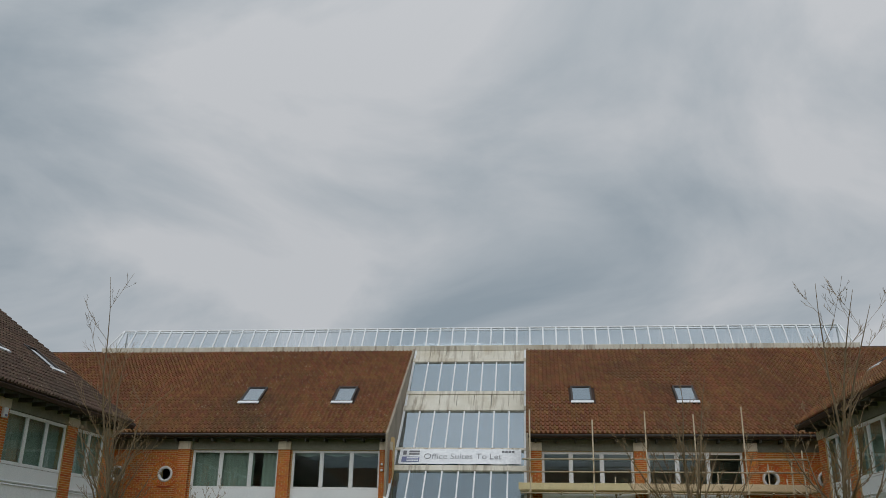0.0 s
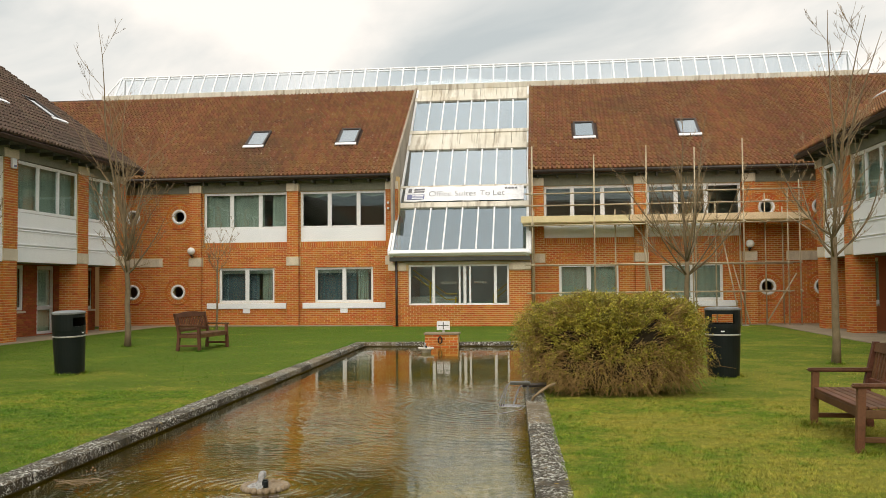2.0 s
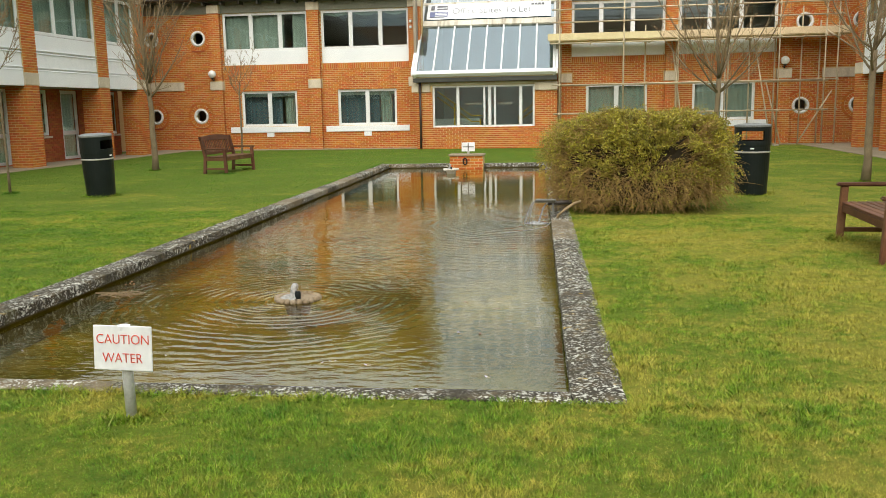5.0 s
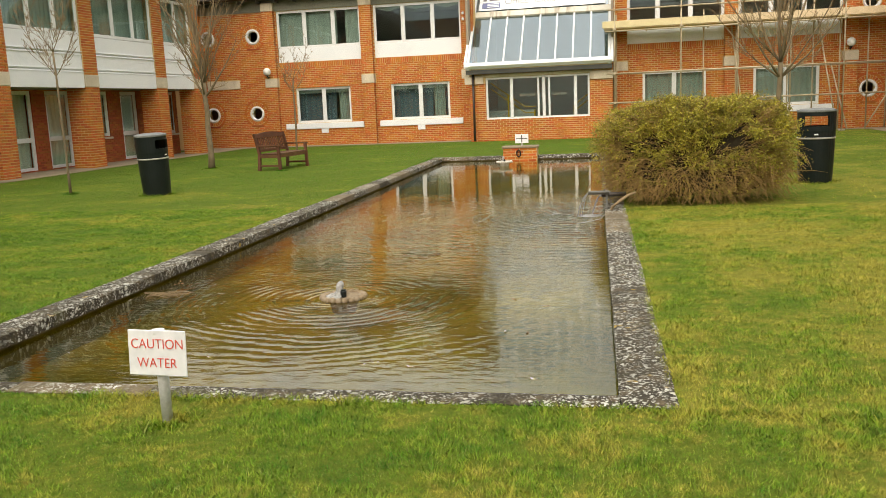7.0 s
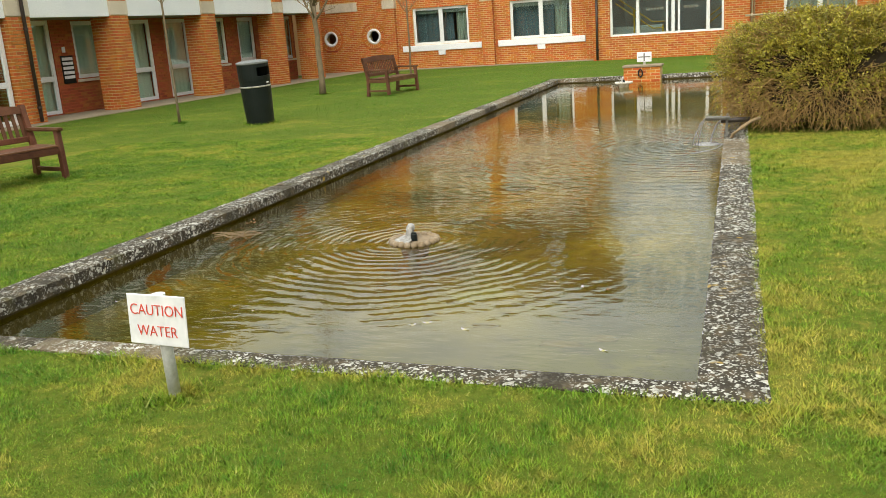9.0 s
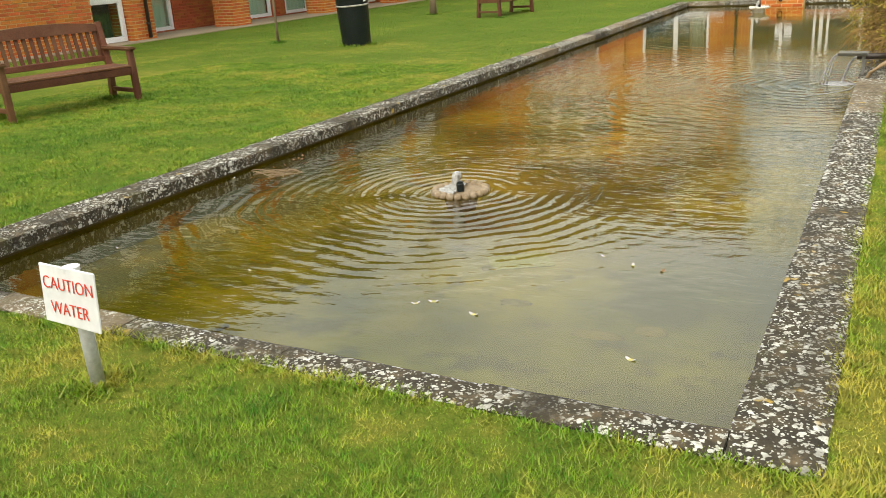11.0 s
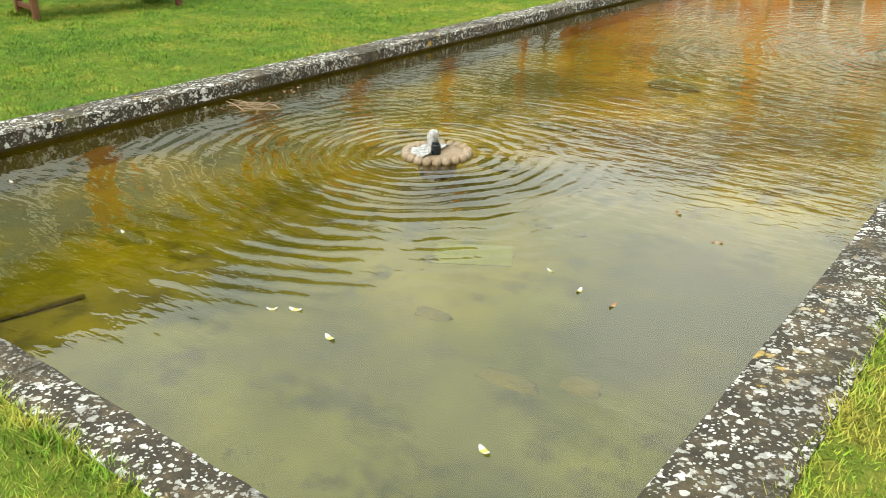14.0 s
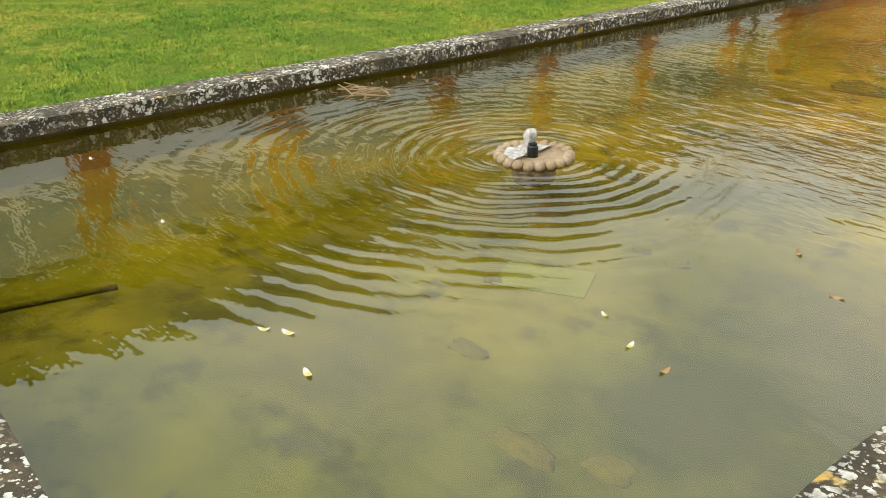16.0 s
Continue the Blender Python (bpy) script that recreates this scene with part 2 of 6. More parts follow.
def streaked(m, colour, amount):
    """Rain streaks that run down a panel."""
    t = m.node_tree
    p = t.nodes["Principled BSDF"]
    old = p.inputs["Base Color"].links[0].from_socket
    mp = t.nodes.new("ShaderNodeMapping")
    mp.inputs["Scale"].default_value = (5.0, 0.5, 0.5)
    t.links.new(t.nodes.new("ShaderNodeNewGeometry").outputs["Position"], mp.inputs["Vector"])
    k = ramp(t, noise_at(t, 1.0, 6, 0.65, mp.outputs[0]), [(0.50, (0, 0, 0)), (0.68, (amount, amount, amount))])
    t.links.new(blend(t, k, old, colour), p.inputs["Base Color"])


streaked(CREAM, (0.20, 0.15, 0.095), 0.8)
streaked(STONE, (0.30, 0.24, 0.16), 0.5)

# globe lamp: unlit opal glass
OPAL, _t, _n, _l, _p = nodes("opal_glass")
_l.new(ramp(_t, noise_at(_t, 12, 3), [(0.3, (0.74, 0.74, 0.73)), (0.7, (0.84, 0.84, 0.82))]), _p.inputs["Base Color"])
_p.inputs["Roughness"].default_value = 0.25

# lawn soil and thatch under the blades
def lawn_patches(t, lush, mid, dry):
    """Broad worn and lush patches with soft edges, yellower towards the east, broken up by small tufts."""
    broad = noise_at(t, 0.55, 3, 0.55)
    patch = noise_at(t, 1.9, 4, 0.6)
    tuft = noise_at(t, 7.0, 5, 0.7)
    sx = t.nodes.new("ShaderNodeSeparateXYZ")
    t.links.new(t.nodes.new("ShaderNodeNewGeometry").outputs["Position"], sx.inputs[0])
    east = ramp(t, math_(t, "ADD", math_(t, "MULTIPLY", sx.outputs[0], 0.1), 0.5), [(0.30, (0, 0, 0)), (0.75, (0.075, 0.075, 0.075))])
    north = ramp(t, math_(t, "MULTIPLY", sx.outputs[1], 0.04), [(0.50, (0, 0, 0)), (0.80, (0.06, 0.06, 0.06))])
    clump = noise_at(t, 19.0, 4, 0.65)
    mixv = math_(t, "ADD", math_(t, "MULTIPLY", broad, 0.32), math_(t, "MULTIPLY", patch, 0.26))
    mixv = math_(t, "ADD", mixv, math_(t, "ADD", math_(t, "MULTIPLY", tuft, 0.24), math_(t, "MULTIPLY", clump, 0.18)))
    mixv = math_(t, "SUBTRACT", math_(t, "ADD", mixv, east), north)
    return ramp(t, mixv, [(0.445, lush), (0.515, mid), (0.59, dry)])


LAWN, _t, _n, _l, _p = nodes("lawn")
_c = lawn_patches(_t, (0.040, 0.098, 0.007), (0.110, 0.150, 0.015), (0.270, 0.235, 0.042))
_c = blend(_t, 0.30, _c, ramp(_t, noise_at(_t, 22, 6, 0.75), [(0.3, (0.045, 0.085, 0.008)), (0.5, (0.14, 0.185, 0.022)), (0.72, (0.30, 0.28, 0.07))]))
_c = blend(_t, 0.30, _c, ramp(_t, noise_at(_t, 90, 4, 0.7), [(0.3, (0.03, 0.06, 0.006)), (0.7, (0.24, 0.28, 0.05))]))
_l.new(_c, _p.inputs["Base Color"])
_p.inputs["Roughness"].default_value, _p.inputs["Specular IOR Level"].default_value = 0.95, 0.1
bumped(_t, _p, noise_at(_t, 60, 5, 0.7), 0.8, 0.03)

BLADE, _t, _n, _l, _p = nodes("grass_blade")
_g = _n.new("ShaderNodeNewGeometry")
_c = lawn_patches(_t, (0.045, 0.175, 0.009), (0.165, 0.280, 0.016), (0.430, 0.360, 0.060))
_c = blend(_t, 0.30, _c, ramp(_t, _g.outputs["Random Per Island"], [(0.0, (0.022, 0.075, 0.006)), (0.40, (0.125, 0.245, 0.018)), (0.80, (0.29, 0.335, 0.055)), (0.90, (0.42, 0.36, 0.11)), (1.0, (0.60, 0.48, 0.24))]))
# tufts of darker and paler growth, a hand's width across
_c = blend(_t, 1.0, _c, ramp(_t, noise_at(_t, 13, 5, 0.7), [(0.34, (0.50, 0.52, 0.48)), (0.50, (0.98, 0.98, 0.98)), (0.66, (1.35, 1.28, 1.25))]), "MULTIPLY")
_l.new(_c, _p.inputs["Base Color"])
_p.inputs["Roughness"].default_value, _p.inputs["Specular IOR Level"].default_value = 0.7, 0.2

# lichen-covered coping stone: dark stone, pale crusts at three sizes, a little orange
COPING, _t, _n, _l, _p = nodes("lichened_coping")
_gp = _n.new("ShaderNodeNewGeometry")


def crust(scale, lo, hi, wob):
    nz, sc_, ad, vo = _n.new("ShaderNodeTexNoise"), _n.new("ShaderNodeVectorMath"), _n.new("ShaderNodeVectorMath"), _n.new("ShaderNodeTexVoronoi")
    nz.inputs["Scale"].default_value, nz.inputs["Detail"].default_value = scale * 1.3, 4
    sc_.operation, ad.operation = "SCALE", "ADD"
    sc_.inputs[3].default_value, vo.inputs["Scale"].default_value = wob / scale, scale
    _l.new(_gp.outputs["Position"], nz.inputs["Vector"]); _l.new(nz.outputs["Color"], sc_.inputs[0])
    _l.new(_gp.outputs["Position"], ad.inputs[0]); _l.new(sc_.outputs[0], ad.inputs[1]); _l.new(ad.outputs[0], vo.inputs["Vector"])
    return ramp(_t, vo.outputs["Distance"], [(lo, (1, 1, 1)), (hi, (0, 0, 0))])


_c = ramp(_t, noise_at(_t, 7, 8, 0.75), [(0.32, (0.014, 0.012, 0.008)), (0.52, (0.046, 0.037, 0.021)), (0.72, (0.16, 0.118, 0.064))])
_oi = _n.new("ShaderNodeObjectInfo")
_c = blend(_t, ramp(_t, _oi.outputs["Random"], [(0.66, (0, 0, 0)), (0.74, (0.55, 0.55, 0.55))]), _c, ramp(_t, noise_at(_t, 11, 6, 0.7), [(0.3, (0.10, 0.075, 0.045)), (0.7, (0.34, 0.26, 0.16))]))
_dense = ramp(_t, math_(_t, "SUBTRACT", noise_at(_t, 1.7, 5, 0.65), math_(_t, "MULTIPLY", ramp(_t, _oi.outputs["Random"], [(0.66, (0, 0, 0)), (0.74, (1, 1, 1))]), 0.07)), [(0.38, (0.08, 0.08, 0.08)), (0.55, (1, 1, 1))])
_pale = ramp(_t, noise_at(_t, 25, 4, 0.7), [(0.32, (0.22, 0.22, 0.18)), (0.5, (0.50, 0.50, 0.45)), (0.7, (0.76, 0.76, 0.71))])
for _s, _lo, _hi, _w in ((9, 0.16, 0.20, 1.4), (21, 0.27, 0.33, 1.3), (36, 0.26, 0.32, 1.2), (62, 0.22, 0.30, 1.0)):
    _c = blend(_t, math_(_t, "MULTIPLY", crust(_s, _lo, _hi, _w), _dense), _c, _pale)
_yl = math_(_t, "MULTIPLY", crust(9, 0.16, 0.24, 1.4), ramp(_t, noise_at(_t, 2.3, 4, 0.6), [(0.55, (0, 0, 0)), (0.62, (0.9, 0.9, 0.9))]))
_c = blend(_t, _yl, _c, (0.42, 0.27, 0.03))
_c = blend(_t, ramp(_t, noise_at(_t, 3.1, 6, 0.7), [(0.56, (0, 0, 0)), (0.68, (0.55, 0.55, 0.55))]), _c, (0.075, 0.075, 0.018))
_l.new(_c, _p.inputs["Base Color"])
_p.inputs["Roughness"].default_value = 0.95
bumped(_t, _p, noise_at(_t, 45, 6, 0.7), 0.8, 0.014)

# pond floor: silt in soft patches, brighter and more orange to north and west
SILT, _t, _n, _l, _p = nodes("pond_silt")
_c = ramp(_t, noise_at(_t, 0.8, 6, 0.6), [(0.36, (0.026, 0.032, 0.012)), (0.52, (0.080, 0.081, 0.018)), (0.68, (0.145, 0.140, 0.038))])
_c = blend(_t, ramp(_t, noise_at(_t, 4.2, 4, 0.6), [(0.54, (0, 0, 0)), (0.66, (0.8, 0.8, 0.8))]), _c, (0.026, 0.027, 0.014))
_c = blend(_t, ramp(_t, noise_at(_t, 14, 3, 0.6), [(0.64, (0, 0, 0)), (0.70, (0.5, 0.5, 0.5))]), _c, (0.03, 0.026, 0.012))
_sp = _n.new("ShaderNodeSeparateXYZ"); _l.new(_n.new("ShaderNodeNewGeometry").outputs["Position"], _sp.inputs[0])
_k = math_(_t, "SUBTRACT", math_(_t, "MULTIPLY", _sp.outputs[1], 0.16), math_(_t, "MULTIPLY", _sp.outputs[0], 0.25))
_k = math_(_t, "ADD", _k, noise_at(_t, 0.9, 4, 0.6))
_c = blend(_t, ramp(_t, math_(_t, "MULTIPLY", _k, 0.25), [(0.42, (0, 0, 0)), (0.60, (1, 1, 1))]), _c, blend(_t, 1.0, _c, (1.75, 1.22, 0.80), "MULTIPLY"))
_l.new(_c, _p.inputs["Base Color"])
_p.inputs["Roughness"].default_value = 1.0

# water: tinted, with rings round the fountains and a light wind ripple
WATER, _t, _n, _l, _p = nodes("pond_water")
_n.remove(_p)
_gl, _rf, _mx = _n.new("ShaderNodeBsdfGlossy"), _n.new("ShaderNodeBsdfTransparent"), _n.new("ShaderNodeMixShader")
_fr, _lw = sheen(_t, WATER_F0, 4.4)
_rf.inputs[0].default_value = (*WATER_TINT, 1)
_gl.inputs["Roughness"].default_value = 0.0
_gp = _n.new("ShaderNodeNewGeometry")


def rings(cx, cy, wave, reach, spread=0.0, power=2.0):
    """Rings about a point; with spread the wavelength grows outwards."""
    d = _n.new("ShaderNodeVectorMath"); d.operation = "DISTANCE"
    jit = _n.new("ShaderNodeVectorMath"); jit.operation = "ADD"
    nz = _n.new("ShaderNodeTexNoise"); nz.inputs["Scale"].default_value = 1.6
    sc = _n.new("ShaderNodeVectorMath"); sc.operation = "SCALE"; sc.inputs[3].default_value = 0.26
    _l.new(_gp.outputs["Position"], nz.inputs["Vector"]); _l.new(nz.outputs["Color"], sc.inputs[0])
    _l.new(_gp.outputs["Position"], jit.inputs[0]); _l.new(sc.outputs[0], jit.inputs[1])
    _l.new(jit.outputs[0], d.inputs[0]); d.inputs[1].default_value = (cx + 0.13, cy + 0.13, 0.04)
    if spread:
        phase = math_(_t, "MULTIPLY", math_(_t, "LOGARITHM", math_(_t, "ADD", math_(_t, "MULTIPLY", d.outputs["Value"], spread / wave), 1.0), math.e), 2 * math.pi / spread)
    else:
        phase = math_(_t, "MULTIPLY", d.outputs["Value"], 2 * math.pi / wave)
    s = math_(_t, "SINE", phase)
    fade = math_(_t, "POWER", math_(_t, "MAXIMUM", math_(_t, "SUBTRACT", 1.0, math_(_t, "MULTIPLY", d.outputs["Value"], 1 / reach)), 0.0), power)
    return math_(_t, "MULTIPLY", s, fade)


def stretched(scale, turn):
    st = _n.new("ShaderNodeMapping")
    st.inputs["Scale"].default_value, st.inputs["Rotation"].default_value = scale, (0, 0, radians(turn))
    _l.new(_gp.outputs["Position"], st.inputs["Vector"])
    return st.outputs[0]


_sx = _n.new("ShaderNodeSeparateXYZ"); _l.new(_gp.outputs["Position"], _sx.inputs[0])
# calmer at the south end, wind wavelets from the fountain northwards, smoother again towards the pedestal
_yy = math_(_t, "ADD", _sx.outputs[1], math_(_t, "MULTIPLY", math_(_t, "SUBTRACT", noise_at(_t, 0.6, 3), 0.5), 4.0))
_wind = ramp(_t, math_(_t, "MULTIPLY", _yy, 0.04), [(0.285, (0.42, 0.42, 0.42)), (0.36, (1, 1, 1)), (0.52, (0.75, 0.75, 0.75)), (0.66, (0.22, 0.22, 0.22))])
_wind = math_(_t, "MULTIPLY", _wind, ramp(_t, noise_at(_t, 0.45, 3, 0.5), [(0.34, (0.35, 0.35, 0.35)), (0.60, (1, 1, 1))]))
_h = math_(_t, "ADD", math_(_t, "MULTIPLY", noise_at(_t, 9.5, 2, 0.5, stretched((0.7, 2.0, 1), -8)), 0.85), math_(_t, "MULTIPLY", noise_at(_t, 4.2, 1, 0.5, stretched((0.9, 1.9, 1), 14)), 0.9))
_h = math_(_t, "MULTIPLY", _h, math_(_t, "MULTIPLY", _wind, RIPPLE))
# slow swell everywhere, just enough to bend the edges of a reflection
_h = math_(_t, "ADD", _h, math_(_t, "MULTIPLY", noise_at(_t, 2.6, 2, 0.5, stretched((1.0, 1.5, 1), 20)), SWELL))
# the rings run strongest to the south
_dir = math_(_t, "ADD", math_(_t, "MULTIPLY", math_(_t, "SUBTRACT", FX, _sx.outputs[0]), 0.44), math_(_t, "MULTIPLY", math_(_t, "SUBTRACT", FY, _sx.outputs[1]), 0.55))
_lee = ramp(_t, math_(_t, "ADD", math_(_t, "MULTIPLY", _dir, 0.5), 0.5), [(0.2, (0.30, 0.30, 0.30)), (0.66, (1, 1, 1))])
_gap = ramp(_t, noise_at(_t, 2.6, 2, 0.5), [(0.36, (0.15, 0.15, 0.15)), (0.60, (1, 1, 1))])
_h = math_(_t, "ADD", _h, math_(_t, "MULTIPLY", math_(_t, "MULTIPLY", rings(FX, FY, 0.080, 2.55, 0.030, 1.3), math_(_t, "MULTIPLY", _lee, _gap)), RINGS))
_h = math_(_t, "ADD", _h, math_(_t, "MULTIPLY", rings(-0.3, 12.3, 0.12, 6.0, 0.02, 1.6), RINGS * 0.42))
_h = math_(_t, "ADD", _h, math_(_t, "MULTIPLY", rings(-2.7, 21.9, 0.15, 1.6), RINGS * 0.3))
_b = _n.new("ShaderNodeBump"); _b.inputs["Strength"].default_value = 1.0; _b.inputs["Distance"].default_value = 0.02
_l.new(_h, _b.inputs["Height"])
for _s in (_gl, _lw):
    _l.new(_b.outputs[0], _s.inputs["Normal"])
_l.new(_fr, _mx.inputs[0]); _l.new(_rf.outputs[0], _mx.inputs[1]); _l.new(_gl.outputs[0], _mx.inputs[2])
_l.new(_mx.outputs[0], _n["Material Output"].inputs[0])


# ---- mesh helpers ----
def part(name, bm, material, parent=None, label="", smooth=False):
    """Links a bmesh, modelled in world metres, as one mesh object, under a thing or a part if one is given."""
    me = bpy.data.meshes.new(name)
    bmesh.ops.recalc_face_normals(bm, faces=bm.faces)
    bm.to_mesh(me)
    bm.free()
    return hang(name, me, material, parent, label, smooth)


def hang(name, me, material, parent=None, label="", smooth=False):
    me.materials.append(material)
    if smooth:
        me.shade_smooth()
    ob = new(name, me)
    if parent:
        ob.parent = parent
        root = parent
        while root.parent:
            root = root.parent
        if parent == root:
            ob.matrix_parent_inverse = root.matrix_basis.inverted()
    return tagged(ob, label)


def thing(name, place, label, category, group="", kind="", turn=0):
    ob = new(name)
    ob.empty_display_size = 0.2
    ob.matrix_basis = pose(*place, 0, 0, turn)
    return tagged(ob, label, category, group, kind)


class Wall:
    """A wall's own axes: u along it, d out of it, z up."""

    def __init__(self, o, u, n):
        self.o, self.u, self.n = Vector(o), Vector(u), Vector(n)

    def at(self, u, d, z):
        return self.o + self.u * u + self.n * d + Vector((0, 0, z))


def hexa(bm, pts):
    v = [bm.verts.new(p) for p in pts]
    for f in ((0, 1, 2, 3), (4, 5, 6, 7), (0, 1, 5, 4), (1, 2, 6, 5), (2, 3, 7, 6), (3, 0, 4, 7)):
        bm.faces.new([v[i] for i in f])
    return v


def wbox(bm, w, u0, u1, d0, d1, z0, z1):
    return hexa(bm, [w.at(u, d, z) for z in (z0, z1) for u, d in ((u0, d0), (u1, d0), (u1, d1), (u0, d1))])


def box(bm, x0, x1, y0, y1, z0, z1):
    return hexa(bm, [(x, y, z) for z in (z0, z1) for x, y in ((x0, y0), (x1, y0), (x1, y1), (x0, y1))])


def soft(bm, r=0.006, seg=1):
    bmesh.ops.bevel(bm, geom=bm.edges[:], offset=r, segments=seg, affect="EDGES", clamp_overlap=True)


def one(fn, *a, bevel=0.0):
    bm = bmesh.new()
    fn(bm, *a)
    if bevel:
        soft(bm, bevel)
    return bm


def tube(bm, pts, radii, sides=8, cap=True):
    rings_ = []
    for i, p in enumerate(pts):
        p = Vector(p)
        a = Vector(pts[max(i - 1, 0)]); b = Vector(pts[min(i + 1, len(pts) - 1)])
        d = (b - a).normalized() if (b - a).length > 1e-6 else Vector((0, 0, 1))
        x = d.orthogonal().normalized(); y = d.cross(x)
        r = radii[i] if isinstance(radii, (list, tuple)) else radii
        rings_.append([bm.verts.new(p + (x * math.cos(k * 2 * math.pi / sides) + y * math.sin(k * 2 * math.pi / sides)) * r) for k in range(sides)])
    for r0, r1 in zip(rings_, rings_[1:]):
        for k in range(sides):
            bm.faces.new((r0[k], r0[(k + 1) % sides], r1[(k + 1) % sides], r1[k]))
    if cap:
        bm.faces.new(rings_[0]); bm.faces.new(rings_[-1])
    return bm


def lathe(bm, profile, centre=(0, 0, 0), n=28):
    """Turns (radius, height) pairs round the upright through centre."""
    c = Vector(centre)
    rr = [[bm.verts.new(c + Vector((r * math.cos(k * 2 * math.pi / n), r * math.sin(k * 2 * math.pi / n), z))) for k in range(n)] for r, z in profile]
    for a, b in zip(rr, rr[1:]):
        for k in range(n):
            bm.faces.new((a[k], a[(k + 1) % n], b[(k + 1) % n], b[k]))
    bm.faces.new(rr[0]); bm.faces.new(rr[-1])
    return bm


def holed(bm, w, u0, u1, z0, z1, d0, d1, holes):
    """A wall slab with rectangular openings through it."""
    us = sorted({u0, u1, *[min(max(h[k], u0), u1) for h in holes for k in (0, 1)]})
    zs = sorted({z0, z1, *[min(max(h[k], z0), z1) for h in holes for k in (2, 3)]})
    for a, b in zip(us, us[1:]):
        run = None
        for c, d in zip(zs, zs[1:]):
            mu, mz = (a + b) / 2, (c + d) / 2
            free = not any(h[0] < mu < h[1] and h[2] < mz < h[3] for h in holes)
            if free:
                run = (run[0], d) if run else (c, d)
            if run and (not free or d == zs[-1]):
                wbox(bm, w, a, b, d0, d1, *run)
                run = None


BL, BH, BJ = 0.209, 0.059, 0.016


def brick_rects(u0, u1, z0, z1, holes=(), rounds=(), shift=0.0):
    out = []
    row = 0
    z = z0
    while z < z1 - 0.02:
        zt = min(z + BH, z1)
        u = u0 - ((row % 2) * 0.1125 + shift) % 0.225
        while u < u1:
            a, b = max(u, u0), min(u + BL, u1)
            spans = [(a, b)]
            for h in holes:
                if h[2] < (z + zt) / 2 < h[3]:
                    nxt = []
                    for s0, s1 in spans:
                        if h[1] <= s0 or h[0] >= s1:
                            nxt.append((s0, s1))
                        else:
                            if h[0] > s0: nxt.append((s0, h[0]))
                            if h[1] < s1: nxt.append((h[1], s1))
                    spans = nxt
            for s0, s1 in spans:
                mid = ((s0 + s1) / 2, (z + zt) / 2)
                if s1 - s0 > 0.03 and not any(math.hypot(mid[0] - c[0], mid[1] - c[1]) < c[2] for c in rounds):
                    out.append((s0, s1, z, zt))
            u += BL + BJ
        z += BH + BJ
        row += 1
    return out


def brick_mesh(name, w, rects, d, proud=0.010):
    rng = np.random.default_rng(len(rects) + 7)
    v, f = [], []
    for a, b, c, e in rects:
        k = len(v)
        dd = d + proud + float(rng.uniform(-0.003, 0.004))
        for u, z in ((a, c), (b, c), (b, e), (a, e)):
            v.append(w.at(u, d - 0.002, z)[:])
        g = 0.002
        for u, z in ((a + g, c + g), (b - g, c + g), (b - g, e - g), (a + g, e - g)):
            v.append(w.at(u, dd, z)[:])
        f += [(k + 4, k + 5, k + 6, k + 7), (k, k + 1, k + 5, k + 4), (k + 1, k + 2, k + 6, k + 5), (k + 2, k + 3, k + 7, k + 6), (k + 3, k, k + 4, k + 7)]
    me = bpy.data.meshes.new(name)
    me.from_pydata(v, [], f)
    bm = bmesh.new(); bm.from_mesh(me); bmesh.ops.recalc_face_normals(bm, faces=bm.faces)
    nn = sum((q.normal.dot(w.n) for q in bm.faces), 0.0)
    if nn < 0:
        bmesh.ops.reverse_faces(bm, faces=bm.faces)
    bm.to_mesh(me); bm.free()
    return me


def lettering(name, text, size, m, material, parent, label=""):
    cu = bpy.data.curves.new(name, "FONT")
    cu.body, cu.size, cu.align_x, cu.align_y, cu.extrude = text, size, "CENTER", "CENTER", 0.001
    cu.offset = -0.014 * size
    tmp = new(name + "_curve", cu)
    me = bpy.data.meshes.new_from_object(tmp)
    bpy.data.objects.remove(tmp)
    bpy.data.curves.remove(cu)
    me.transform(m)
    me.name = name
    return hang(name, me, material, parent, label)

def lone_bricks(w, rects, d, parent):
    """Single bricks on shared meshes: one mesh for each length."""
    cache = {}
    for a, b, c, e in rects:
        key = (round(b - a, 3), round(e - c, 3))
        if key not in cache:
            ww = Wall((0, 0, 0), w.u, w.n)
            me = brick_mesh("brick", ww, [(0, b - a, 0, e - c)], 0.0)
            me.materials.append(BRICK)
            cache[key] = me
        ob = new("brick", cache[key])
        ob.parent = parent
        ob.location = w.at(a, d, c)


# ---- ground, pond ----
PA, PB = radians(1.9), radians(1.0)
PX, PY = 0.265, 4.780


def PP(u, v, z=0.0):
    """Pond axes, not quite square: u to the west from the near inner corner, v to the north."""
    return Vector((PX - u * math.cos(PB) - v * math.sin(PA), PY - u * math.sin(PB) + v * math.cos(PA), z))


PU, PV, KW, KN, WZ = 4.26, 19.15, 0.28, 0.17, -0.105


def ground_sheet():
    bm = bmesh.new()
    k = KW - 0.03
    kn = KN - 0.03
    inner = [PP(-k, -kn), PP(PU + k, -kn), PP(PU + k, PV + k), PP(-k, PV + k)]
    mid = [(8.55, -12.0), (-14.75, -12.0), (-14.75, 33.7), (8.55, 33.7)]
    far = [(1800, -1800), (-1800, -1800), (-1800, 1800), (1800, 1800)]
    loops = [[bm.verts.new((p[0], p[1], 0.0)) for p in q] for q in (inner, mid, far)]
    for a, b in zip(loops, loops[1:]):
        for i in range(4):
            bm.faces.new((a[i], a[(i + 1) % 4], b[(i + 1) % 4], b[i]))
    return bm


lawn = part("ground", ground_sheet(), LAWN)
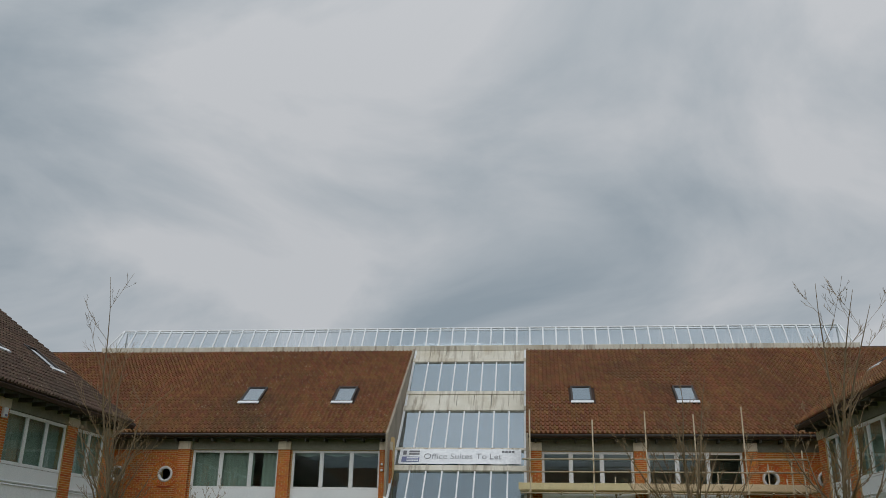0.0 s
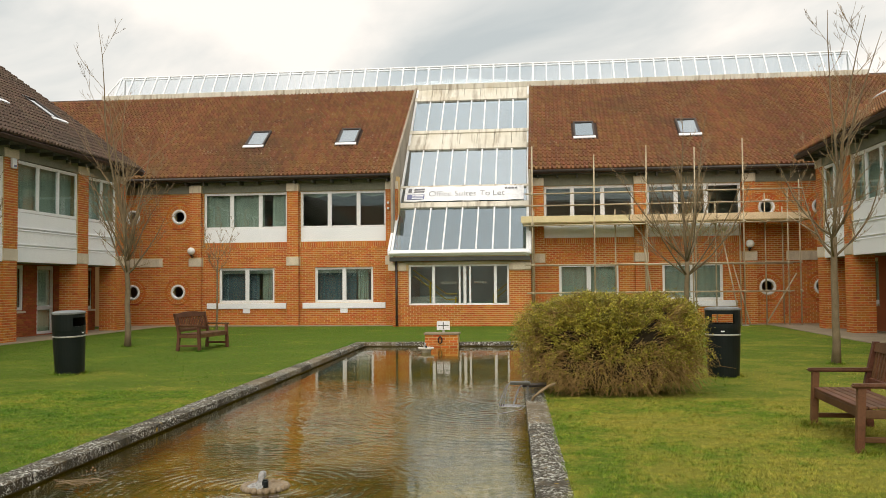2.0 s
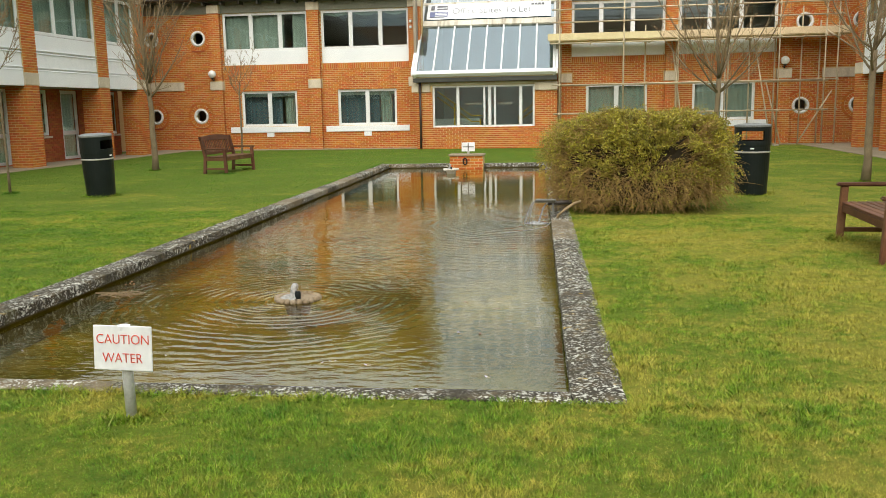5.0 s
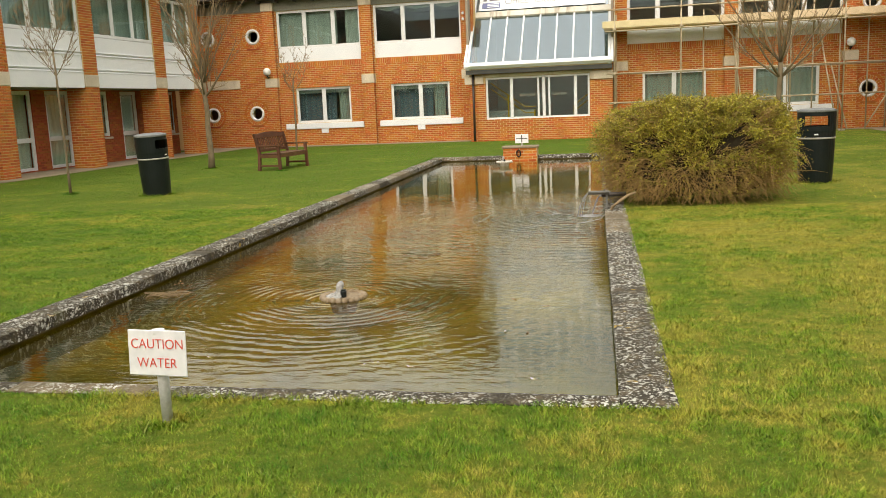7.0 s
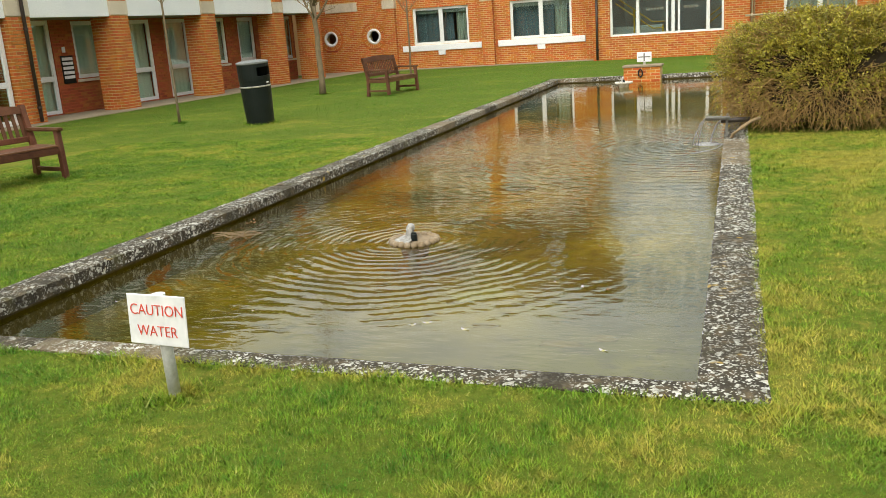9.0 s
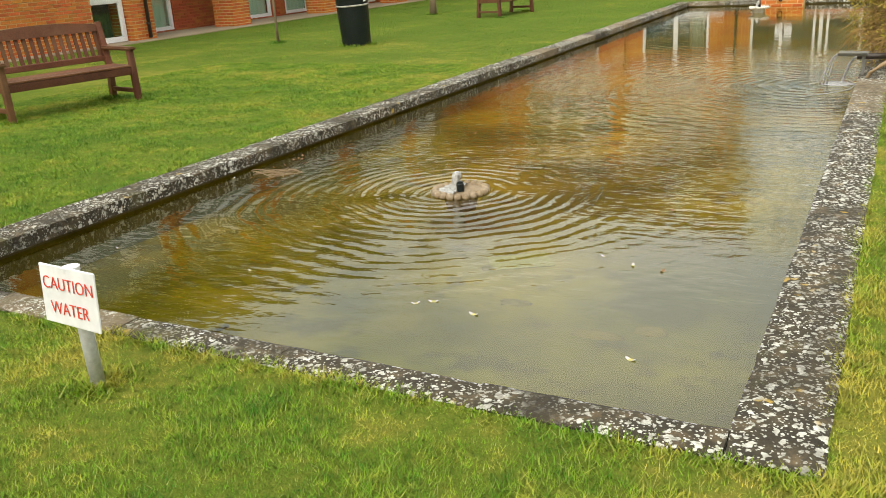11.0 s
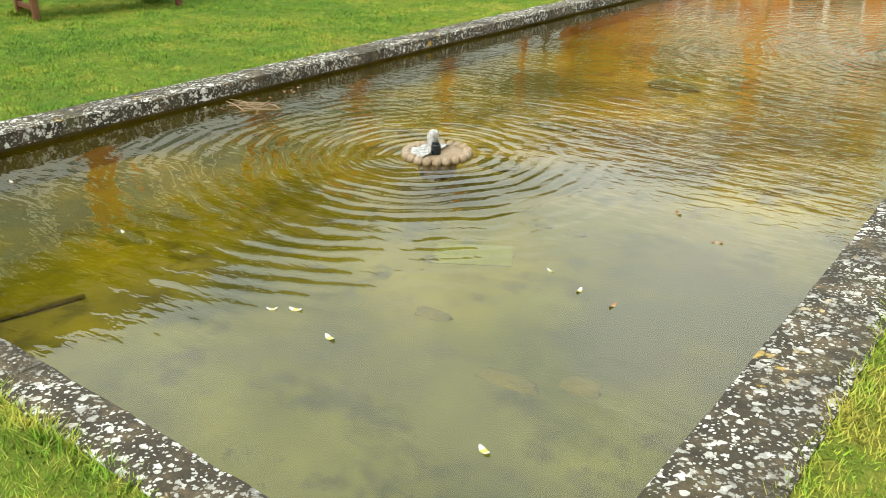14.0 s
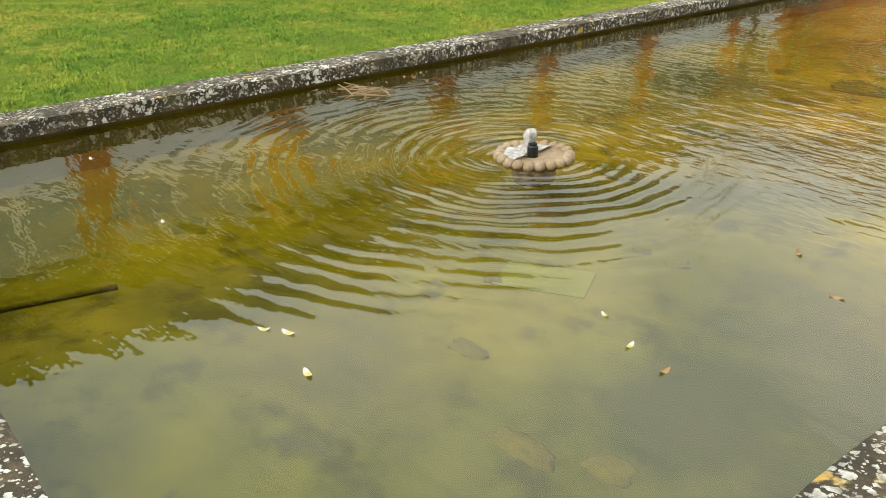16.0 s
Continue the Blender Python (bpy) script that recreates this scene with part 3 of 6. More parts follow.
tagged(lawn, "green lawn with yellowed patches round a pond", "lawn", kind="structure")

# path strips along the three wings, flush with the lawn
for nm, (x0, x1, y0, y1) in {"pavement_west": (-16.6, -14.75, -12, 33.4), "pavement_east": (8.55, 11.0, -12, 33.4), "pavement_north": (-17.5, 12.0, 33.42, 34.3)}.items():
    pv = part(nm, one(box, x0, x1, y0, y1, -0.08, 0.022, bevel=0.01), CONC)
    tagged(pv, "narrow buff concrete path at the foot of the wall", "path", kind="structure")

pond = thing("pond", PP(PU / 2, PV / 2, -0.55)[:], "shallow rectangular pond with murky olive water and stone edging", "pond", kind="structure")
bm = bmesh.new()
hexa(bm, [PP(a, b, z) for z in (-0.50, -0.34) for a, b in ((-0.1, -0.1), (PU + 0.1, -0.1), (PU + 0.1, PV + 0.1), (-0.1, PV + 0.1))])
part("pond_floor", bm, SILT, pond, "silted olive-brown pond floor")
bm = bmesh.new()
for a0, a1, b0, b1 in ((-0.2, -0.035, -0.2, PV + 0.2), (PU + 0.035, PU + 0.2, -0.2, PV + 0.2), (-0.035, PU + 0.035, -0.2, -0.035), (-0.035, PU + 0.035, PV + 0.035, PV + 0.2)):
    hexa(bm, [PP(a, b, z) for z in (-0.48, -0.07) for a, b in ((a0, b0), (a1, b0), (a1, b1), (a0, b1))])
part("pond_wall", bm, surface("wet_pond_wall", (0.07, 0.055, 0.018), (0.12, 0.095, 0.03), 3, 40, 0.8), pond, "dark wet retaining wall")
bm = bmesh.new()
bm.faces.new([bm.verts.new(PP(a, b, WZ)) for a, b in ((-0.04, -0.04), (PU + 0.04, -0.04), (PU + 0.04, PV + 0.04), (-0.04, PV + 0.04))])
water = part("water", bm, WATER, pond, "still olive water with rings round the fountain")
water.visible_shadow = False


def coping(u0, u1, v0, v1):
    """One worn stone: a slab whose edges wander and whose top is slightly uneven."""
    bm = bmesh.new()
    dz = random.uniform(-0.004, 0.004)
    lu, lv = u1 - u0, v1 - v0
    nu, nv = max(6, round(lu / 0.07)), max(6, round(lv / 0.07))
    top = []
    for i in range(nu + 1):
        row = []
        for j in range(nv + 1):
            u, v = u0 + lu * i / nu, v0 + lv * j / nv
            edge = i in (0, nu) or j in (0, nv)
            k = Vector((u * 9, v * 9, 0.5))
            if i in (0, nu) and lu < lv:
                u += 0.007 * noise.noise(k) + 0.004 * noise.noise(k * 4)
            if j in (0, nv) and lv < lu:
                v += 0.007 * noise.noise(k) + 0.004 * noise.noise(k * 4)
            row.append(bm.verts.new(PP(u, v, 0.014 + dz + 0.004 * noise.noise(k * 0.8) - (0.006 + 0.005 * abs(noise.noise(k * 3)) if edge else 0))))
        top.append(row)
    for r0, r1 in zip(top, top[1:]):
        for j in range(nv):
            bm.faces.new((r0[j + 1], r1[j + 1], r1[j], r0[j]))
    rim = top[0] + [r[-1] for r in top[1:-1]] + top[-1][::-1] + [r[0] for r in top[-2:0:-1]]
    low = [bm.verts.new((v.co.x, v.co.y, -0.078)) for v in rim]
    for i in range(len(rim)):
        j = (i + 1) % len(rim)
        bm.faces.new((rim[i], rim[j], low[j], low[i]))
    bm.faces.new(low)
    bmesh.ops.recalc_face_normals(bm, faces=bm.faces)
    part("coping_stone", bm, COPING, pond, smooth=False)


def coping_run(a0, a1, put):
    n = round((a1 - a0) / 0.92)
    for i in range(n):
        p, q = a0 + (a1 - a0) * i / n, a0 + (a1 - a0) * (i + 1) / n
        put(p + 0.0015, q - 0.0015)


coping_run(-KN, PV + KW, lambda p, q: coping(-KW, 0, p, q))
coping_run(-KN, PV + KW, lambda p, q: coping(PU, PU + KW, p, q))
coping_run(0, PU, lambda p, q: coping(p, q, -KN, 0))
coping_run(0, PU, lambda p, q: coping(p, q, PV, PV + KW))

# ---- main building ----
YF = 34.1
WM = Wall((0, YF, 0), (1, 0, 0), (0, -1, 0))
WE = Wall((0, 33.0, 0), (1, 0, 0), (0, -1, 0))
EAVE_Y, EAVE_Z, RIDGE_Y, RIDGE_Z = 33.5, 5.98, 40.3, 10.85
SL = math.hypot(RIDGE_Y - EAVE_Y, RIDGE_Z - EAVE_Z)

main = thing("office_building", (-2.8, YF, 0), "two-storey orange brick office building with brown tiled roof", "building", kind="structure")

PIL = [-13.70, -9.64, -5.62, 0.12, 4.05, 8.06]
UP_WINDOWS = [(-13.40, -9.90, (-12.24, -11.04)), (-9.36, -5.86, (-8.18, -7.0)), (0.37, 3.80, (1.46, 2.62)), (4.30, 7.80, (5.40, 6.52))]
GF_WINDOWS = [(-12.76, -10.45), (-8.78, -6.41), (0.92, 3.19), (4.84, 7.09)]
PORTS = [(-14.46, 4.44), (-14.50, 1.37), (-16.44, 1.37), (-16.44, 4.44), (8.74, 4.42), (8.72, 1.40), (10.7, 1.40), (10.7, 4.42)]
Z_UP = (3.36, 3.90, 5.38)
Z_GF = (0.92, 2.33)

holes = [(a, b, Z_UP[0], Z_UP[2]) for a, b, _ in UP_WINDOWS] + [(a, b, *Z_GF) for a, b in GF_WINDOWS]
holes += [(x - 0.212, x + 0.212, z - 0.212, z + 0.212) for x, z in PORTS]
holes += [(-5.35, -0.15, 0.0, 6.2)]
bm = bmesh.new()
holed(bm, WM, -30, 25, -0.05, 5.9, -0.3, 0.0, holes)
wall_n = part("wall_north", bm, MORTAR, main, "orange brick wall with recessed mortar joints")

STONES = [(p - 0.29, p + 0.29, 2.40, 2.73) for p in PIL]
BANDS = [(-16.6, -15.16, 2.40, 2.73), (9.42, 11.0, 2.40, 2.73)]


def window(w, u0, u1, z0, z1, d, mull, parent, rail=None, frame_w=0.07, bar=0.055):
    """White frame, and each pane under it."""
    bm = bmesh.new()
    for a, b, c, e in ((u0, u0 + frame_w, z0, z1), (u1 - frame_w, u1, z0, z1), (u0 + frame_w, u1 - frame_w, z0, z0 + frame_w), (u0 + frame_w, u1 - frame_w, z1 - frame_w, z1)):
        wbox(bm, w, a, b, d - 0.05, d + 0.02, c, e)
    for m in mull:
        wbox(bm, w, m - bar, m + bar, d - 0.05, d + 0.024, z0 + frame_w, z1 - frame_w)
    cuts = [u0 + frame_w, *[k for m in mull for k in (m - bar, m + bar)], u1 - frame_w]
    for a, b in zip(cuts[::2], cuts[1::2]):
        if rail:
            wbox(bm, w, a, b, d - 0.05, d + 0.018, rail - 0.04, rail + 0.04)
        # opening light: a second, thinner frame inside
        zz = ((z0 + frame_w, rail - 0.04), (rail + 0.04, z1 - frame_w)) if rail else ((z0 + frame_w, z1 - frame_w),)
        for c, e in zz:
            for p, q, r, s in ((a, a + 0.025, c, e), (b - 0.025, b, c, e), (a, b, c, c + 0.025), (a, b, e - 0.025, e)):
                wbox(bm, w, p, q, d - 0.03, d + 0.008, r, s)
    win = part("window", bm, WHITE, parent, "white framed window")
    for a, b in zip(cuts[::2], cuts[1::2]):
        for c, e in (((z0, rail), (rail, z1)) if rail else ((z0, z1),)):
            g = one(wbox, w, a + 0.02, b - 0.02, d - 0.018, d - 0.010, c + 0.05, e - 0.05)
            pane = part("pane", g, GLASS, win)
            pane.visible_shadow = False
    return win


def vertical_slats(w, u0, u1, z0, z1, d, parent, mat=BLIND, slat=0.09):
    bm = bmesh.new()
    u = u0
    k = 0
    while u < u1 - 0.01:
        e = min(u + slat, u1)
        a = 0.012 if k % 2 else -0.012
        v = [bm.verts.new(w.at(*p)) for p in ((u, d - a, z0), (e, d + a, z0), (e, d + a, z1), (u, d - a, z1))]
        bm.faces.new(v)
        u = e
        k += 1
    return part("blind", bm, mat, parent, "closed vertical slats behind the glass")


for i, (a, b, mull) in enumerate(UP_WINDOWS):
    win = window(WM, a, b, Z_UP[1], Z_UP[2], -0.06, mull, main)
    part("spandrel_panel", one(wbox, WM, a, b, -0.12, -0.03, Z_UP[0], Z_UP[1], bevel=0.008), BOARD, main, "white panel under the window")
    if i == 0:
        vertical_slats(WM, a + 0.05, mull[1] + 0.1, 3.92, 5.34, -0.25, win)
        vertical_slats(WM, mull[1] + 0.45, b, 3.92, 5.34, -0.25, win)
    if i == 1:
        for c, e in ((a, mull[0]), (mull[0], mull[1]), (mull[1], b)):
            bm = bmesh.new()
            n = 10
            top = [bm.verts.new(WM.at(c + (e - c) * k / n, -0.2, 5.36)) for k in range(n + 1)]
            low = [bm.verts.new(WM.at(c + (e - c) * k / n, -0.2, 5.14 + 0.12 * abs(k / n - 0.5) * 2 + 0.015 * math.sin(3 * k))) for k in range(n + 1)]
            for k in range(n):
                bm.faces.new((top[k], top[k + 1], low[k + 1], low[k]))
            part("swag", bm, BLIND, win, "gathered pale blind at the window head")
for i, (a, b) in enumerate(GF_WINDOWS):
    m = (a + b) / 2
    win = window(WM, a, b, *Z_GF, -0.08, (m,), main)
    bm = bmesh.new()
    wbox(bm, WM, a - 0.5, b + 0.5, -0.1, 0.06, 0.68, 0.91)
    wbox(bm, WM, m - 0.15, m + 0.15, 0.0, 0.05, 0.50, 0.68)
    soft(bm, 0.008)
    part("sill", bm, STONE if i > 3 else BOARD, win, "pale stone sill with a centre bracket")
    if i < 2:
        bm = bmesh.new()
        for c, e in ((a + 0.05, m), (m, b - 0.05)):
            wbox(bm, WM, c, e, -0.24, -0.22, 2.10, 2.30)
        part("pelmet", bm, BLIND, win, "pale blind head")
        # blue-grey slats added to give these panes their reflected sky tone
        vertical_slats(WM, a + 0.03, b - 0.75, 0.95, 2.12, -0.40, win, PANETONE, 0.12)
        vertical_slats(WM, b - 0.24, b - 0.03, 0.95, 2.12, -0.40, win, PANETONE, 0.12)
    else:
        vertical_slats(WM, a + 0.03, b - 0.03, 0.95, 2.30, -0.25, win)
    if i < 2:
        bm = bmesh.new()
        n = 14
        u0, u1 = (b - 0.7, b - 0.25) if i else (b - 0.6, b - 0.2)
        for k in range(n):
            p, q = u0 + (u1 - u0) * k / n, u0 + (u1 - u0) * (k + 1) / n
            z = (0.03 * math.sin(k * 1.9), 0.03 * math.sin((k + 1) * 1.9))
            bm.faces.new([bm.verts.new(WM.at(*v)) for v in ((p, -0.35 + z[0], 0.95), (q, -0.35 + z[1], 0.95), (q, -0.35 + z[1], 2.3), (p, -0.35 + z[0], 2.3))])
        part("curtain", bm, BLIND, win, "half-drawn pale curtain", True)

for x, z in PORTS:
    bm = bmesh.new()
    n = 32
    prof = [(0.212, -0.10), (0.222, 0.03), (0.295, 0.035), (0.305, 0.012), (0.305, -0.02)]
    rr = [[bm.verts.new(WM.at(x + r * math.cos(k * 2 * math.pi / n), d, z + r * math.sin(k * 2 * math.pi / n))) for k in range(n)] for r, d in prof]
    for a, b in zip(rr, rr[1:]):
        for k in range(n):
            bm.faces.new((a[k], a[(k + 1) % n], b[(k + 1) % n], b[k]))
    port = part("porthole_window", bm, WHITE, main, "round window with a white ring frame", True)
    bm = bmesh.new()
    bm.faces.new([bm.verts.new(WM.at(x + 0.215 * math.cos(k * 2 * math.pi / n), -0.06, z + 0.215 * math.sin(k * 2 * math.pi / n))) for k in range(n)])
    g = part("pane", bm, GLASS, port)
    g.visible_shadow = False
    bm = bmesh.new()
    lo = [bm.verts.new(WM.at(x + 0.30 * math.cos(k * 2 * math.pi / n), 0.003, z + 0.30 * math.sin(k * 2 * math.pi / n))) for k in range(n)]
    hi = [bm.verts.new(WM.at(x + 0.56 * math.cos(k * 2 * math.pi / n), 0.003, z + 0.56 * math.sin(k * 2 * math.pi / n))) for k in range(n)]
    for k in range(n):
        bm.faces.new((lo[k], lo[(k + 1) % n], hi[(k + 1) % n], hi[k]))
    part("ring_bed", bm, BRICK, port)
    bm = bmesh.new()
    lo = [bm.verts.new(WM.at(x + 0.31 * math.cos(k * 2 * math.pi / n), 0.006, z + 0.31 * math.sin(k * 2 * math.pi / n))) for k in range(n)]
    hi = [bm.verts.new(WM.at(x + 0.465 * math.cos(k * 2 * math.pi / n), 0.006, z + 0.465 * math.sin(k * 2 * math.pi / n))) for k in range(n)]
    for k in range(n):
        bm.faces.new((lo[k], lo[(k + 1) % n], hi[(k + 1) % n], hi[k]))
    part("ring_mortar", bm, MORTAR, port)
    # ring of bricks on end, and a small stone drip below
    nb = 26
    bm = bmesh.new()
    for k in range(nb):
        a0, a1 = (k + 0.09) * 2 * math.pi / nb, (k + 0.91) * 2 * math.pi / nb
        q = []
        for d in (0.0, 0.016):
            for r, aa in ((0.33, a0), (0.33, a1), (0.45, a1), (0.45, a0)):
                q.append(WM.at(x + r * math.cos(aa), d, z + r * math.sin(aa)))
        hexa(bm, q)
    part("brick_ring", bm, BRICK, port, "ring of bricks on edge")
    part("drip_stone", one(wbox, WM, x - 0.26, x + 0.26, 0, 0.03, z - 0.52, z - 0.46, bevel=0.006), SMOOTHBRICK, port)

# pilasters, blocks and caps
for p in PIL:
    pw = part("pilaster", one(wbox, WM, p - 0.225, p + 0.225, 0.004, 0.20, 0.0, 5.38), MORTAR, main, "projecting brick pilaster")
    rects = [r for r in brick_rects(p - 0.225, p + 0.225, 0.0, 5.38) if not (2.38 < (r[2] + r[3]) / 2 < 2.75)]
    tagged(hang("brickwork", brick_mesh("pilaster_bricks", WM, rects, 0.20), BRICK, pw), kind="stuff")
    for sd in (-1, 1):
        ws = Wall(WM.at(p + sd * 0.225, 0, 0), (0, 1, 0), (sd, 0, 0))
        rects = [r for r in brick_rects(-0.20, 0.0, 0.0, 5.38) if not (2.38 < (r[2] + r[3]) / 2 < 2.75)]
        tagged(hang("brickwork", brick_mesh("pilaster_side_bricks", ws, rects, 0.0), BRICK, pw), kind="stuff")
    part("stone_block", one(wbox, WM, p - 0.26, p + 0.26, 0.006, 0.24, 2.40, 2.73, bevel=0.01), STONE, pw, "pale stone block")
    part("stone_cap", one(wbox, WM, p - 0.25, p + 0.25, 0.006, 0.23, 5.385, 5.70, bevel=0.01), STONE, pw, "pale stone cap")
for b in BANDS:
    part("stone_band", one(wbox, WM, b[0], b[1], 0.004, 0.04, b[2], b[3], bevel=0.006), STONE, main, "pale stone band")

SOLDIER = (3.135, 3.355)
field = [(-17.6, -5.62), (0.12, 12.4)]
bh = holes + STONES + BANDS + [(a - 0.5, b + 0.5, 0.68, 0.91) for a, b in GF_WINDOWS] + [(p - 0.225, p + 0.225, 0, 6) for p in PIL] + [(a - 0.02, b + 0.02, *SOLDIER) for a, b, _ in UP_WINDOWS]
for a, b in field:
    rects = brick_rects(a, b, 0.0, 5.36, bh, [(x, z, 0.47) for x, z in PORTS])
    tagged(hang("brickwork", brick_mesh("facade_bricks", WM, rects, 0.0), BRICK, wall_n), kind="stuff")

for a, b, _ in UP_WINDOWS:
    n = round((b - a) / 0.075)
    rects = [(a + (b - a) * k / n + 0.007, a + (b - a) * (k + 1) / n - 0.007, SOLDIER[0] + 0.006, SOLDIER[1] - 0.004) for k in range(n)]
    tagged(hang("soldier_course", brick_mesh("soldier_bricks", WM, rects, 0.0), BRICK, wall_n, "course of bricks on end"), kind="stuff")

# frieze, soffit, gutter
for a, b in ((-30, -5.5), (-0.1, 25)):
    part("frieze", one(wbox, WM, a, b, 0.0, 0.05, 5.39, 5.88), FRIEZE, main, "grey-green frieze board")
    part("soffit", one(wbox, WM, a, b, 0.05, 0.52, 5.80, 5.86), SOFFIT, main, "dark boarded soffit")
    bm = bmesh.new()
    tube(bm, [(a, EAVE_Y - 0.05, 5.90), (b, EAVE_Y - 0.05, 5.90)], 0.06, 10)
    part("gutter", bm, GUTTER, main, "dark half-round gutter", True)
    bm = bmesh.new()
    u = a + 0.25
    while u < b:
        wbox(bm, WM, u - 0.03, u + 0.03, 0.05, 0.50, 5.68, 5.80)
        u += 0.75
    part("rafter_ends", bm, SOFFIT, main, "dark rafter ends under the eaves")


# ---- roofs ----
def roof_axes(o, u, up):
    u, up = Vector(u).normalized(), Vector(up).normalized()
    n = u.cross(up)
    if n.z < 0:
        n = -n
    return Vector(o), u, up, n


TW, TG = 0.176, 0.31


def tile_shape():
    """One interlocking tile: a roll and a pan, with its front lip."""
    us = [0.0, 0.022, 0.050, 0.078, 0.100, 0.140, 0.175]
    hs = [0.000, 0.056, 0.082, 0.060, 0.010, 0.000, 0.000]
    v = [(u, 0.0, h + 0.048) for u, h in zip(us, hs)] + [(u, TG + 0.05, h) for u, h in zip(us, hs)] + [(u, 0.004, h * 0.3) for u, h in zip(us, hs)]
    n = len(us)
    f = [(k, k + 1, n + k + 1, n + k) for k in range(n - 1)] + [(2 * n + k, 2 * n + k + 1, k + 1, k) for k in range(n - 1)]
    return np.array(v), f


def tile_field(name, axes, u0, u1, length, skip, mat, parent, own=None):
    """Tiles as joined pieces; those that own() picks are objects of their own on one mesh."""
    o, u, up, n = axes
    shape, faces = tile_shape()
    basis = np.array([u[:], up[:], n[:]])
    verts, fs, k, single = [], [], 0, []
    rng = np.random.default_rng(3)
    for r in range(int(length / TG)):
        for c in range(int((u1 - u0) / TW)):
            uu, ss = u0 + c * TW, r * TG - 0.04
            if skip and skip(uu + TW / 2, ss + TG / 2):
                continue
            if own and own(uu, ss):
                single.append((uu, ss))
                continue
            s = shape + np.array([uu, ss, rng.uniform(-0.004, 0.006)])
            verts.append(s @ basis + np.array(o[:]))
            fs += [tuple(i + k for i in q) for q in faces]
            k += len(shape)
    me = bpy.data.meshes.new(name)
    me.from_pydata(np.concatenate(verts).tolist(), [], fs)
    tagged(hang("tiles", me, mat, parent), kind="stuff")
    if single:
        tm = bpy.data.meshes.new("tile")
        tm.from_pydata((shape @ basis).tolist(), [], faces)
        tm.materials.append(mat)
        for uu, ss in single:
            t = new("tile", tm)
            t.parent = parent
            t.location = o + u * uu + up * ss
    return me


def slab(bm, axes, u0, u1, s0, s1, n0, n1):
    o, u, up, n = axes
    hexa(bm, [o + u * a + up * s + n * h for h in (n0, n1) for a, s in ((u0, s0), (u1, s0), (u1, s1), (u0, s1))])


RA = roof_axes((0, EAVE_Y, EAVE_Z), (1, 0, 0), (0, RIDGE_Y - EAVE_Y, RIDGE_Z - EAVE_Z))
VELUX = [-11.80, -7.82, 2.05, 6.22]
VS = (2.55, 3.95)
vskip = lambda u, s: any(abs(u - v) < 0.46 and VS[0] - 0.1 < s < VS[1] + 0.05 for v in VELUX)
for a, b, pick in ((-30.0, -5.52, lambda u, s: s < 0.75 and -17.0 < u), (-0.22, 24.0, lambda u, s: s < 0.75 and u < 12)):
    roof = part("roof", one(slab, RA, a, b, -0.1, SL, -0.14, -0.02), UNDERLAY, main, "brown interlocking tile roof")
    tile_field("roof_tiles", RA, a, b, SL, vskip, TILE, roof, pick)
    # rear slope, plain
    RB = roof_axes((0, 2 * 41.2 - EAVE_Y, EAVE_Z), (1, 0, 0), (0, -(RIDGE_Y - EAVE_Y), RIDGE_Z - EAVE_Z))
    part("rear_roof", one(slab, RB, a, b, -0.1, SL, -0.14, 0.02), TILEDARK, main)
part("rear_wall", one(box, -30, 25, 47.9, 48.2, 0, 5.9), BRICK, main)
for a, b in ((-30, -29.7), (24.7, 25)):
    part("end_wall", one(box, a, b, 34.5, 47.9, 0, 5.9), BRICK, main)


SKYPANE = glass_pane("roof_window_glass", (0.25, 0.30, 0.34), 0.02, 0.55)


def rooflight(axes, uc, s0, s1, hw, parent):
    bm = bmesh.new()
    for a, b, c, e in ((uc - hw, uc - hw + 0.07, s0, s1), (uc + hw - 0.07, uc + hw, s0, s1), (uc - hw + 0.07, uc + hw - 0.07, s0, s0 + 0.08), (uc - hw + 0.07, uc + hw - 0.07, s1 - 0.08, s1)):
        slab(bm, axes, a, b, c, e, -0.02, 0.12)
    rl = part("rooflight", bm, GUTTER, parent, "small roof window in a dark frame")
    part("pane", one(slab, axes, uc - hw + 0.07, uc + hw - 0.07, s0 + 0.08, s1 - 0.08, 0.07, 0.085), SKYPANE, rl)
    part("flashing", one(slab, axes, uc - hw - 0.03, uc + hw + 0.03, s0 - 0.17, s0 - 0.005, 0.09, 0.13), BOARD, rl, "pale lead flashing")
    return rl


for v in VELUX:
    rooflight(RA, v, *VS, 0.42, main)

# sloping glazing over the entrance
GY0, GZ0, GY1, GZ1 = 32.7, 2.80, 40.3, 10.80
GA = roof_axes((0, GY0, GZ0), (1, 0, 0), (0, GY1 - GY0, GZ1 - GZ0))
GX0, GX1, NP = -5.46, -0.22, 8
glz = part("sloping_glazing", one(slab, GA, GX0, GX0 + 0.09, -0.12, 10.9, -0.10, 0.06), WHITE, main, "tall sloping atrium glazing in white bars")
for nm, (s0, s1), mat in (("bottom_rail", (-0.10, 0.08), WHITE), ("transom", (2.52, 2.82), CREAM), ("transom", (3.72, 3.86), CREAM), ("transom", (6.28, 6.60), CREAM), ("transom", (7.43, 7.64), CREAM), ("transom", (9.93, 10.2), CREAM)):
    part(nm, one(slab, GA, GX0 - 0.05, GX1 + 0.05, s0, s1, -0.08, 0.085, bevel=0.01), mat, glz, "weathered cream transom" if mat is CREAM else "")
part("edge_bar", one(slab, GA, GX1 - 0.09, GX1, -0.12, 10.9, -0.10, 0.06), WHITE, glz)
